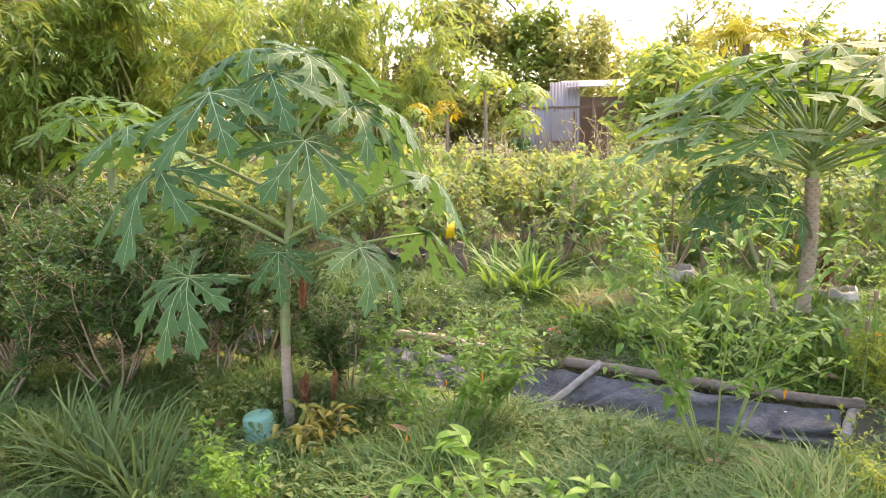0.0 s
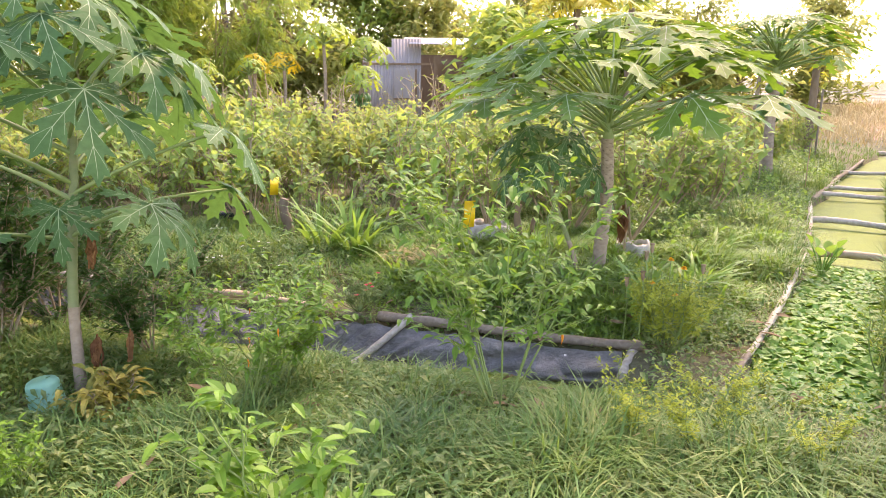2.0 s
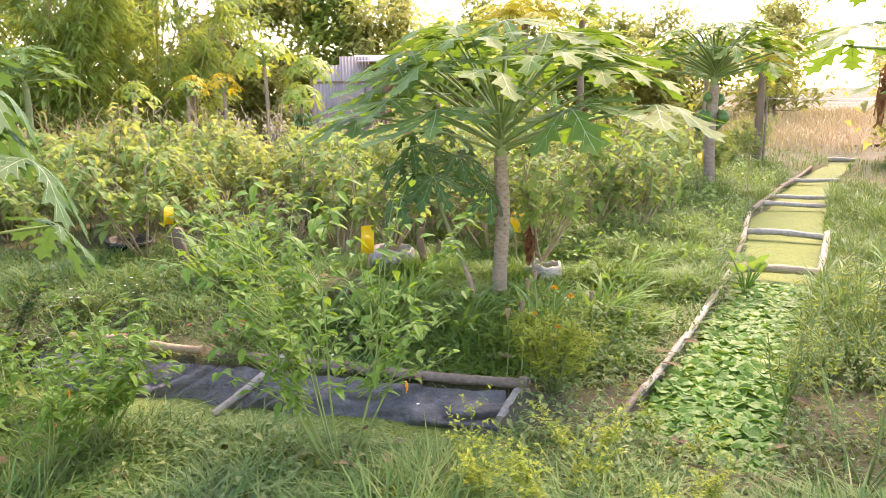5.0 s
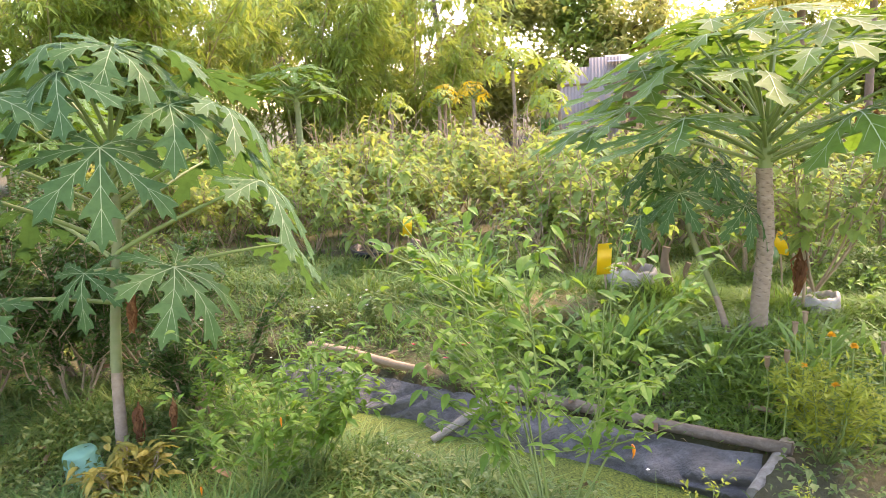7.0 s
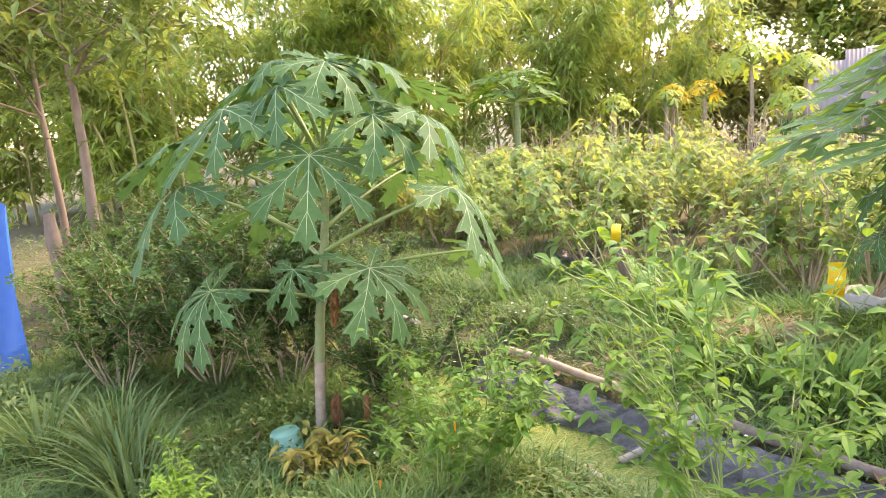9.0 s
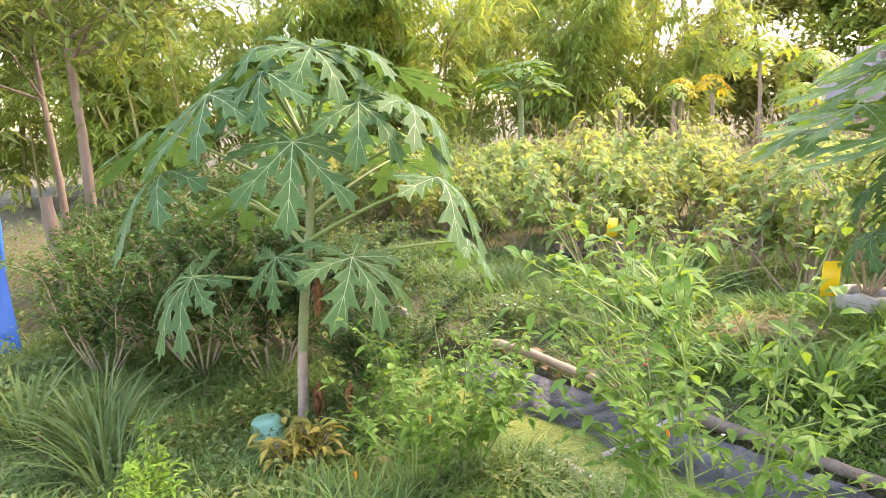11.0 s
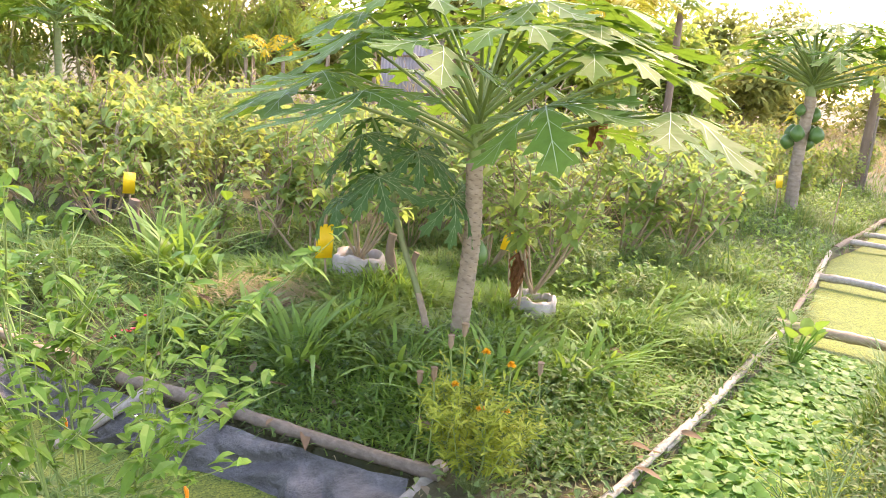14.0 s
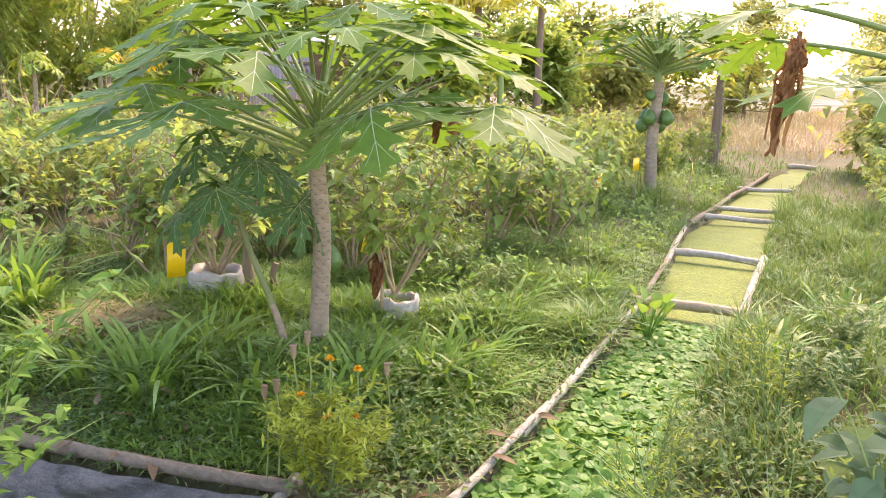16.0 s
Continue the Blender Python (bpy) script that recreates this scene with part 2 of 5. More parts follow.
c = mixcol(nt, c, (0.03, 0.05, 0.015), edge)
nt.links.new(c, bsdf.inputs["Base Color"])
bsdf.inputs["Roughness"].default_value = 0.8
bsdf.inputs["Specular IOR Level"].default_value = 0.2
bump(nt, bsdf, vo.outputs["Distance"], 0.5, 0.004)

# black plastic sheet: grey mottling whose pale tones paint in sheen and highlights
m, nt, bsdf = start("liner_sheet")
c = ramp(nt, [(0.018, 0.018, 0.017), (0.08, 0.078, 0.072), (0.22, 0.215, 0.2), (0.5, 0.48, 0.45)], noise_node(nt, 6.0, 8.0, 0.72, (1.0, 1.6, 2.5)))
nt.links.new(c, bsdf.inputs["Base Color"])
bsdf.inputs["Roughness"].default_value = 0.45
bsdf.inputs["Specular IOR Level"].default_value = 0.35
bump(nt, bsdf, noise_node(nt, 24, 6, 0.65), 0.8, 0.03)

# ---- mesh helpers ----
rng = np.random.default_rng(7)


class Buf:
    """Collects triangles, with a material slot for each."""
    def __init__(self):
        self.v, self.f, self.m, self.n = [], [], [], 0

    def add(self, v, f, slot=0):
        v = np.asarray(v, dtype=np.float32).reshape(-1, 3)
        f = np.asarray(f, dtype=np.int64)
        if f.shape[1] == 4:
            f = np.concatenate([f[:, [0, 1, 2]], f[:, [0, 2, 3]]])
        self.v.append(v)
        self.f.append(f + self.n)
        self.m.append(np.full(len(f), slot, dtype=np.int32))
        self.n += len(v)
        return self

    def mesh(self, name, mats, smooth=True):
        v, f, s = np.concatenate(self.v), np.concatenate(self.f), np.concatenate(self.m)
        me = bpy.data.meshes.new(name)
        me.vertices.add(len(v))
        me.vertices.foreach_set("co", v.ravel())
        me.loops.add(len(f) * 3)
        me.loops.foreach_set("vertex_index", f.ravel().astype(np.int32))
        me.polygons.add(len(f))
        me.polygons.foreach_set("loop_start", np.arange(0, len(f) * 3, 3, dtype=np.int32))
        me.polygons.foreach_set("material_index", s)
        me.polygons.foreach_set("use_smooth", np.full(len(f), smooth))
        for mt in mats:
            me.materials.append(MATS[mt])
        me.update()
        me.validate()
        return me


def put(name, buf, mats, parent=None, label="", smooth=True):
    """One mesh object; a part when it has a parent."""
    me = buf if isinstance(buf, bpy.types.Mesh) else buf.mesh(name, mats if isinstance(mats, (list, tuple)) else [mats], smooth)
    ob = new(name, me)
    if parent:
        ob.parent = parent
    if label:
        tagged(ob, label)
    return ob


def thing(name, x, y, z, label, category, group="", rz=0.0, kind=""):
    ob = new(name)
    ob.matrix_basis = pose(x, y, z, 0, 0, rz)
    return tagged(ob, label, category, group, kind)


def unit(a):
    a = np.asarray(a, dtype=float)
    return a / np.maximum(np.linalg.norm(a, axis=-1, keepdims=True), 1e-9)


def tube(buf, pts, radii, sides=7, slot=0, cap=True):
    """A round stem along pts."""
    pts = np.asarray(pts, dtype=float)
    k = len(pts)
    radii = np.broadcast_to(np.asarray(radii, dtype=float), (k,))
    d = unit(np.gradient(pts, axis=0))
    ref = np.array([0.31, 0.2, 0.93]) if abs(d[0][2]) < 0.8 else np.array([1.0, 0.1, 0.0])
    s = unit(np.cross(d, ref))
    u = np.cross(s, d)
    a = np.linspace(0, 2 * np.pi, sides, endpoint=False)
    ring = s[:, None] * np.cos(a)[None, :, None] + u[:, None] * np.sin(a)[None, :, None]
    v = pts[:, None] + ring * radii[:, None, None]
    v = v.reshape(-1, 3)
    i = np.arange(k - 1)[:, None] * sides
    j = np.arange(sides)[None]
    j2 = (j + 1) % sides
    f = np.stack([i + j, i + j2, i + sides + j2, i + sides + j], -1).reshape(-1, 4)
    buf.add(v, f, slot)
    if cap:
        for e, c in ((0, pts[0]), (k - 1, pts[-1])):
            vv = np.concatenate([v[e * sides:(e + 1) * sides], [c]])
            ff = np.stack([np.arange(sides), (np.arange(sides) + 1) % sides, np.full(sides, sides)], -1)
            buf.add(vv, ff if e else ff[:, ::-1], slot)


def leaves(buf, p, d, length, width, fold=0.18, droop=0.25, slot=0, spin=None):
    """Many leaves at once: p bases, d directions; four triangles a leaf, folded along the midrib, tip drooping."""
    p, d = np.asarray(p, float), unit(d)
    n = len(p)
    length = np.broadcast_to(np.asarray(length, float), (n,))[:, None]
    width = np.broadcast_to(np.asarray(width, float), (n,))[:, None]
    up = np.tile([0.0, 0.0, 1.0], (n, 1)) + rng.normal(0, 0.3, (n, 3))
    s = unit(np.cross(d, up))
    nn = np.cross(s, d)
    mid = p + d * length * 0.42
    tip = p + d * length - np.array([0, 0, 1.0]) * length * droop
    le = mid + s * width * 0.5 + nn * width * fold
    ri = mid - s * width * 0.5 + nn * width * fold
    v = np.stack([p, le, ri, mid, tip], 1).reshape(-1, 3)
    b = np.arange(n)[:, None] * 5
    f = np.concatenate([b + [0, 3, 1], b + [0, 2, 3], b + [1, 3, 4], b + [3, 2, 4]])
    buf.add(v, f, slot)


def broad_leaves(buf, p, d, length, width, droop=0.35, fold=0.15, slot=0, stations=(0.0, 0.18, 0.45, 0.75, 1.0), prof=(0.1, 0.8, 1.0, 0.6, 0.02)):
    """Larger leaves with a curved midrib and a shaped outline."""
    p, d = np.asarray(p, float), unit(d)
    n = len(p)
    length = np.broadcast_to(np.asarray(length, float), (n,))[:, None]
    width = np.broadcast_to(np.asarray(width, float), (n,))[:, None]
    up = np.tile([0.0, 0.0, 1.0], (n, 1)) + rng.normal(0, 0.2, (n, 3))
    s = unit(np.cross(d, up))
    nn = np.cross(s, d)
    rows = []
    for t, w in zip(stations, prof):
        c = p + d * length * t - np.array([0, 0, 1.0]) * length * droop * t * t
        wob = 1 + rng.normal(0, 0.06, (n, 1))
        rows += [c + s * width * 0.5 * w * wob + nn * width * fold * w, c, c - s * width * 0.5 * w * wob + nn * width * fold * w]
    v = np.stack(rows, 1).reshape(-1, 3)
    k = len(rows)
    b = np.arange(n)[:, None] * k
    fs = []
    for i in range(len(stations) - 1):
        o = i * 3
        fs += [b + [o, o + 1, o + 4, o + 3], b + [o + 1, o + 2, o + 5, o + 4]]
    buf.add(v, np.concatenate(fs), slot)


def blades(buf, p, az, height, width, lean, segs=2, slot=0, curl=1.7):
    """Grass blades from their feet p, bending over towards az."""
    p = np.asarray(p, float)
    n = len(p)
    az, height, width, lean = [np.broadcast_to(np.asarray(q, float), (n,)) for q in (az, height, width, lean)]
    o = np.stack([np.cos(az), np.sin(az), np.zeros(n)], 1)
    s = np.stack([-np.sin(az), np.cos(az), np.zeros(n)], 1)
    rows = []
    for i in range(segs + 1):
        t = i / segs
        c = p + o * (lean * height * t ** curl)[:, None] + np.array([0, 0, 1.0]) * (height * (t - 0.45 * np.minimum(lean, 1.6) * t ** 2.4 * 0.8))[:, None]
        if i < segs:
            w = (width * 0.5 * (1 - 0.55 * t * t))[:, None]
            rows += [c - s * w, c + s * w]
        else:
            rows.append(c)
    v = np.stack(rows, 1).reshape(-1, 3)
    k = len(rows)
    b = np.arange(n)[:, None] * k
    fs = []
    for i in range(segs - 1):
        q = i * 2
        fs += [b + [q, q + 1, q + 3], b + [q, q + 3, q + 2]]
    q = (segs - 1) * 2
    fs.append(b + [q, q + 1, q + 2])
    buf.add(v, np.concatenate(fs), slot)


# ---- lie of the land ----
D1A, D1DIR, D1N = np.array([-1.43, 5.29]), np.array([0.886, -0.463]), np.array([-0.463, -0.886])
RU = [2.2, 3.6, 5.06, 6.54, 7.45, 9.1, 10.0, 10.9, 13.6, 17.6]
RL = [0.2, 0.163, 0.127, 0.05, -0.03, -0.28, -0.42, -0.36, -0.5, -0.28]
RR = [0.95, 0.8, 0.68, 0.62, 0.6, 0.45, 0.36, 0.3, 0.127, 0.09]
H2 = math.sqrt(0.5)


def smooth(e0, e1, x):
    t = np.clip((x - e0) / (e1 - e0), 0, 1)
    return t * t * (3 - 2 * t)


def d1(x, y):
    """Ditch one: along and across."""
    rx, ry = x - D1A[0], y - D1A[1]
    return rx * D1DIR[0] + ry * D1DIR[1], rx * D1N[0] + ry * D1N[1]


def d2(x, y):
    """Ditch two: along, and how far in from its two sides."""
    u, v = (x + y) * H2, (x - y) * H2
    return u, v - np.interp(u, RU, RL), np.interp(u, RU, RR) - v


def in_water(x, y, m=0.0):
    s, c = d1(x, y)
    u, a, b = d2(x, y)
    return ((s > -2.4 - m) & (s < 4.45 + m) & (c > 0.0 - m) & (c < 0.64 + m)) | ((u > 3.9 - m) & (u < 17.5 + m) & (a > -m) & (b > -m))


def land(x, y):
    x, y = np.asarray(x, float), np.asarray(y, float)
    s, c = d1(x, y)
    u, a, b = d2(x, y)
    bed = smooth(0.05, 0.6, -c) * smooth(0.1, 0.9, -a) * 0.11
    near = smooth(0.0, 0.3, c - 0.6) * 0.02
    right = smooth(0.1, 0.8, -b) * 0.06
    h = bed + near + right
    h = h + 0.02 * np.sin(x * 2.1 + 1.3 * np.sin(y * 1.7)) * np.cos(y * 2.6 + x)
    w1 = smooth(-2.5, -2.3, s) * (1 - smooth(4.4, 4.55, s)) * smooth(-0.02, 0.1, c) * (1 - smooth(0.58, 0.7, c))
    w2 = smooth(3.8, 4.0, u) * (1 - smooth(17.4, 17.7, u)) * smooth(-0.02, 0.1, a) * smooth(-0.02, 0.12, b)
    return h * (1 - np.maximum(w1, w2)) - 0.36 * np.maximum(w1, w2)


def axis(lo, hi, fine_lo, fine_hi, step):
    a = list(np.arange(fine_lo, fine_hi, step))
    d = step
    x = fine_hi
    while x < hi:
        a.append(x)
        d *= 1.35
        x += d
    a.append(hi)
    d, x, left = step, fine_lo - step, []
    while x > lo:
        left.append(x)
        d *= 1.35
        x -= d
    left.append(lo)
    return np.array(left[::-1] + a)


gx, gy = axis(-900, 900, -3.5, 10.0, 0.075), axis(-400, 1200, 1.6, 11.0, 0.075)
X, Y = np.meshgrid(gx, gy)
Z = land(X, Y)
b = Buf()
i = (np.arange(len(gy) - 1)[:, None] * len(gx) + np.arange(len(gx) - 1)[None]).ravel()
b.add(np.stack([X, Y, Z], -1), np.stack([i, i + 1, i + 1 + len(gx), i + len(gx)], -1))
ground = put("ground", b, "garden_ground")
tagged(ground, "dark garden soil with dry patches under weeds", "ground", kind="structure")


def strip(fa, fb, us, z, name, label):
    bb = Buf()
    pa, pb = np.array([fa(u) for u in us]), np.array([fb(u) for u in us])
    k = 6
    rows = [np.c_[pa + (pb - pa) * t, np.full(len(us), z)] for t in np.linspace(0, 1, k)]
    v = np.stack(rows, 1).reshape(-1, 3)
    q = (np.arange(len(us) - 1)[:, None] * k + np.arange(k - 1)[None]).ravel()
    bb.add(v, np.stack([q, q + k, q + k + 1, q + 1], -1))
    return tagged(put(name, bb, "duckweed"), label, "water", kind="structure")


def p1(s, c):
    return D1A + D1DIR * s + D1N * c


def p2(u, v):
    return np.array([(u + v) * H2, (u - v) * H2])


W1, W2 = -0.17, -0.055
strip(lambda s: p1(s, 0.0), lambda s: p1(s, 0.68), np.linspace(-2.4, 4.48, 60), W1, "water_1", "still ditch water covered with bright green duckweed")
strip(lambda u: p2(u, np.interp(u, RU, RL) + 0.0), lambda u: p2(u, np.interp(u, RU, RR) + 0.02), np.linspace(3.9, 17.5, 90), W2,
      "water_2", "narrow channel of water covered with yellow-green duckweed")

# ---- poles, liner ----


def bamboo_pole(name, a, c, r, mat, label, cat="bamboo pole"):
    """A bamboo pole from a to c, swollen at its nodes, a little bent."""
    a, c = np.array(a, float), np.array(c, float)
    ln = np.linalg.norm(c - a)
    n = max(8, int(ln / 0.05))
    t = np.linspace(0, 1, n)
    pts = (c - a)[None] * t[:, None]
    pts[:, 2] += 0.012 * np.sin(t * 5 + a[0]) * min(1, ln)
    pts[:, :2] += (0.014 * np.sin(t * 4.2 + a[1] * 3) * min(1, ln))[:, None] * np.array([0.5, 0.8])
    node = np.abs(((t * ln / 0.27 + a[0]) % 1.0) - 0.5) < 0.1
    rad = r * (1 - 0.15 * t) * np.where(node, 1.13, 1.0) * (1 + 0.03 * np.sin(t * 40))
    bb = Buf()
    tube(bb, pts, rad, 9)
    ob = put(name, bb, mat)
    ob.location = a
    return tagged(ob, label, cat)


def z1(s, c=0.0, up=0.0):
    q = p1(s, c)
    return (q[0], q[1], up)


bamboo_pole("bamboo_pole", z1(-2.3, 0.0, 0.06), z1(-0.55, 0.0, 0.06), 0.03, "pole_pale", "pale weathered bamboo pole edging the ditch")
bamboo_pole("bamboo_pole", z1(-0.7, 0.03, 0.05), z1(1.0, -0.02, 0.06), 0.033, "pole_pale", "pale weathered bamboo pole along the ditch")
bamboo_pole("bamboo_pole", z1(1.9, -0.03, 0.05), z1(2.78, -0.05, 0.05), 0.026, "pole_tan", "short brown bamboo pole lying at the ditch")
bamboo_pole("bamboo_pole", z1(3.08, -0.02, 0.02), z1(4.6, 0.0, 0.03), 0.029, "pole_bamboo", "grey-brown log edging the ditch above the plastic")
bamboo_pole("bamboo_strut", z1(3.29, -0.02, 0.045), z1(3.04, 0.3, -0.16), 0.022, "pole_pale", "peeled branch propped across the plastic liner", "strut")
bamboo_pole("bamboo_post", (2.66, 3.26, 0.0), (2.43, 2.92, -0.04), 0.034, "pole_pale", "pale cut bamboo lying across the ditch end", "bamboo pole")
bamboo_pole("bamboo_strut", z1(2.85, 0.5, -0.14), z1(3.3, 0.6, -0.1), 0.03, "pole_pale", "pale branch half sunk in duckweed", "strut")


def liner(s0, s1, name):
    """Black plastic hung from the pole down into the water, creased in long folds."""
    bb = Buf()
    ns, nc = int((s1 - s0) / 0.012), 26
    S, T = np.meshgrid(np.linspace(s0, s1, ns), np.linspace(0, 1, nc), indexing="ij")
    slant = T * 5 + S * 5 * np.sin(S * 1.3 + s0) + 2.2 * np.sin(S * 4.3) + 1.3 * np.sin(S * 11.0 + T * 3)
    fold = 0.024 * np.abs(np.sin(slant)) * (0.35 + np.sin(S * 3.7 + T * 2) ** 2) + 0.008 * np.sin(slant * 1.9 + S * 7) * np.sin(S * 2.7 + 1.0)
    fold = fold + 0.022 * np.sin(S * 5.2 + T * 1.5 + s0) * (0.4 + 0.6 * T) + 0.012 * np.exp(-((S * 2.1) % 1.0 - 0.5) ** 2 / 0.002)
    c = 0.035 + 0.15 * T + fold * np.sin(np.pi * np.clip(T, 0.08, 1)) * 1.3 + 0.025 * T ** 3 * np.sin(S * 9 + 2 * np.sin(S * 4))
    z = -0.02 - 0.18 * T + fold * 0.7
    P = D1A[None, None] + D1DIR * S[..., None] + D1N * c[..., None]
    i = (np.arange(ns - 1)[:, None] * nc + np.arange(nc - 1)[None]).ravel()
    bb.add(np.concatenate([P, z[..., None]], -1), np.stack([i, i + nc, i + nc + 1, i + 1], -1))
    return tagged(put(name, bb, "liner_sheet"), "creased black plastic sheet lining the ditch bank", "plastic sheet")


liner(-1.4, 0.9, "plastic_liner")
liner(1.75, 2.95, "plastic_liner")
liner(2.9, 4.5, "plastic_liner")


def rail(u, off=-0.02, z=0.03):
    q = p2(u, np.interp(u, RU, RL) + off)
    return (q[0], q[1], z)


def across(u, z=0.0, over=0.06, u2=None):
    a = p2(u, np.interp(u, RU, RL) - over)
    u2 = u if u2 is None else u2
    c = p2(u2, np.interp(u2, RU, RR) + over)
    return (a[0], a[1], z), (c[0], c[1], z)


for ua, ub, r, mt in ((3.6, 4.3, 0.018, "pole_bamboo"), (4.25, 5.05, 0.018, "pole_pale"), (4.95, 6.9, 0.022, "pole_pale"), (6.75, 8.4, 0.022, "pole_bamboo"),
                      (8.3, 9.95, 0.025, "pole_pale"), (10.2, 12.4, 0.03, "pole_bamboo"), (12.4, 15.5, 0.03, "pole_bamboo")):
    bamboo_pole("bamboo_rail", rail(ua, -0.025, 0.02), rail(ub, -0.015, 0.035), r, mt, "weathered bamboo rail along the channel edge", "bamboo rail")
a, c = across(7.1, 0.03, 0.1, 7.2)
bamboo_pole("bamboo_crossbar", a, c, 0.036, "pole_tan", "brown bamboo laid across the channel", "crossbar")
for u, u2, r in ((8.75, 8.85, 0.034), (10.75, 10.95, 0.03), (11.4, 11.75, 0.03), (13.5, 13.65, 0.032), (17.35, 17.4, 0.05)):
    a, c = across(u, 0.02, 0.05, u2)
    bamboo_pole("bamboo_crossbar", a, c, r, "pole_pale", "pale bamboo laid across the channel", "crossbar")
bamboo_pole("bamboo_rail", (5.55, 4.72, 0.0), (6.62, 5.95, 0.05), 0.034, "pole_pale", "weathered bamboo rail along the channel edge", "bamboo rail")

# ---- papaya ----


def papaya_leaf(lobes, size, seed, web=0.17, hang=0.42):
    """A deeply lobed papaya leaf lying in its own xy plane, stalk end at the origin, drooping at the edges; slot 1 holds the pale veins."""
    r = np.random.default_rng(seed)
    bb = Buf()

    def sag(q):
        d = np.linalg.norm(q[:, :2], axis=1)
        q = q.copy()
        q[:, 2] += -hang * d ** 2 / size + 0.05 * size * np.sin(q[:, 0] / size * 5 + seed) * np.cos(q[:, 1] / size * 4)
        return q

    angs = np.linspace(-130, 130, lobes) + r.normal(0, 4, lobes)
    for ang in angs:
        th = radians(ang)
        ln = size * (1.0 - 0.42 * (abs(ang) / 140) ** 1.6) * r.uniform(0.92, 1.06)
        st = np.array([0, .15, .24, .31, .36, .42, .49, .55, .60, .66, .72, .77, .82, .87, .93, 1.0])
        wd = np.array([.02, .05, .06, .12, .19, .1, .08, .15, .235, .12, .085, .12, .16, .07, .045, 0]) * ln * r.uniform(0.8, 1.0)
        fw = np.array([0, 0, 0, .03, .1, .02, 0, .04, .115, .02, 0, .03, .09, .02, 0, 0]) * ln
        side = 1 + r.normal(0, 0.08, (len(st), 2))
        x = st * ln
        mid = np.stack([x, np.zeros_like(x), np.zeros_like(x)], 1)
        le = np.stack([x + fw, wd * side[:, 0], 0.12 * wd], 1)
        ri = np.stack([x + fw, -wd * side[:, 1], 0.12 * wd], 1)
        rot = np.array([[math.cos(th), -math.sin(th), 0], [math.sin(th), math.cos(th), 0], [0, 0, 1]])
        v = np.stack([le, mid, ri], 1).reshape(-1, 3) @ rot.T
        k = np.arange(len(st) - 1)[:, None] * 3
        f = np.concatenate([k + [0, 1, 4, 3], k + [1, 2, 5, 4]])
        bb.add(sag(v), f, 0)
        tv = np.linspace(0, 0.93, 9)
        hw = 0.0065 * ln * (1 - 0.8 * tv)
        mv = np.stack([np.stack([tv * ln, hw, np.full(9, 0.006)], 1), np.stack([tv * ln, -hw, np.full(9, 0.006)], 1)], 1).reshape(-1, 3) @ rot.T
        k = np.arange(8)[:, None] * 2
        bb.add(sag(mv) + [0, 0, 0.004], k + [0, 1, 3, 2], 1)
        for s0, tx, ty in ((.17, .45, .165), (.38, .7, .205), (.6, .9, .14)):
            for sg in (-1, 1):
                a, e = np.array([s0 * ln, 0, 0.006]), np.array([tx * ln, sg * ty * ln * 0.95, 0.01])
                t = np.linspace(0, 1, 4)[:, None]
                cl = a + (e - a) * t
                w = 0.0032 * ln * (1 - 0.7 * t)
                pv = np.stack([cl + [0, 1, 0] * w, cl - [0, 1, 0] * w], 1).reshape(-1, 3) @ rot.T
                k = np.arange(3)[:, None] * 2
                bb.add(sag(pv) + [0, 0, 0.004], k + [0, 1, 3, 2], 1)
    # web round the stalk
    aa = np.radians(np.linspace(-150, 150, 25))
    rr = size * web * (0.78 + 0.22 * math.cos(1))
    rim = np.stack([np.cos(aa) * rr, np.sin(aa) * rr, np.full(25, 0.0)], 1)
    v = np.concatenate([[[0, 0, 0]], rim * 0.5, rim])
    f = [[0, i + 1, i + 2] for i in range(24)]
    f += [[i + 1, 26 + i, 27 + i] for i in range(24)] + [[i + 1, 27 + i, i + 2] for i in range(24)]
    bb.add(sag(v) - [0, 0, 0.003], np.array(f), 0)
    return bb


LEAF_MESH = {}


def leaf_mesh(kind, i):
    if (kind, i) not in LEAF_MESH:
        LEAF_MESH[(kind, i)] = papaya_leaf(8 if i % 2 else 7, 1.0, 11 + i, hang=0.17 if kind == "papaya_fresh" else 0.42).mesh("papaya_leaf", [kind, "papaya_vein"], False)
    return LEAF_MESH[(kind, i)]


def scar_trunk(bb, n, sides, fork, rings):
    """Raises lozenge-shaped leaf scars, in staggered rows, on the upper two thirds of a trunk."""
    v = bb.v[0].reshape(n, sides, 3)
    mid = v.mean(axis=1, keepdims=True)
    h, a = (np.arange(n) / (n - 1) * fork)[:, None], (np.arange(sides) / sides)[None] * 5
    row = h / (rings * 1.25)
    lat = np.abs((row + a) % 1.0 - 0.5) + np.abs((row - a) % 1.0 - 0.5)
    fade = smooth(0.22 * fork, 0.5 * fork, h)
    groove = np.maximum(0, lat - 0.62) * 0.3 * fade
    bb.v[0] = (mid + (v - mid) * (1.04 - groove)[..., None]).reshape(-1, 3).astype(np.float32)
    f = bb.f[0]
    bb.m[0] = ((lat * (fade > 0.25)).ravel()[f].mean(axis=1) > 0.72).astype(np.int32)


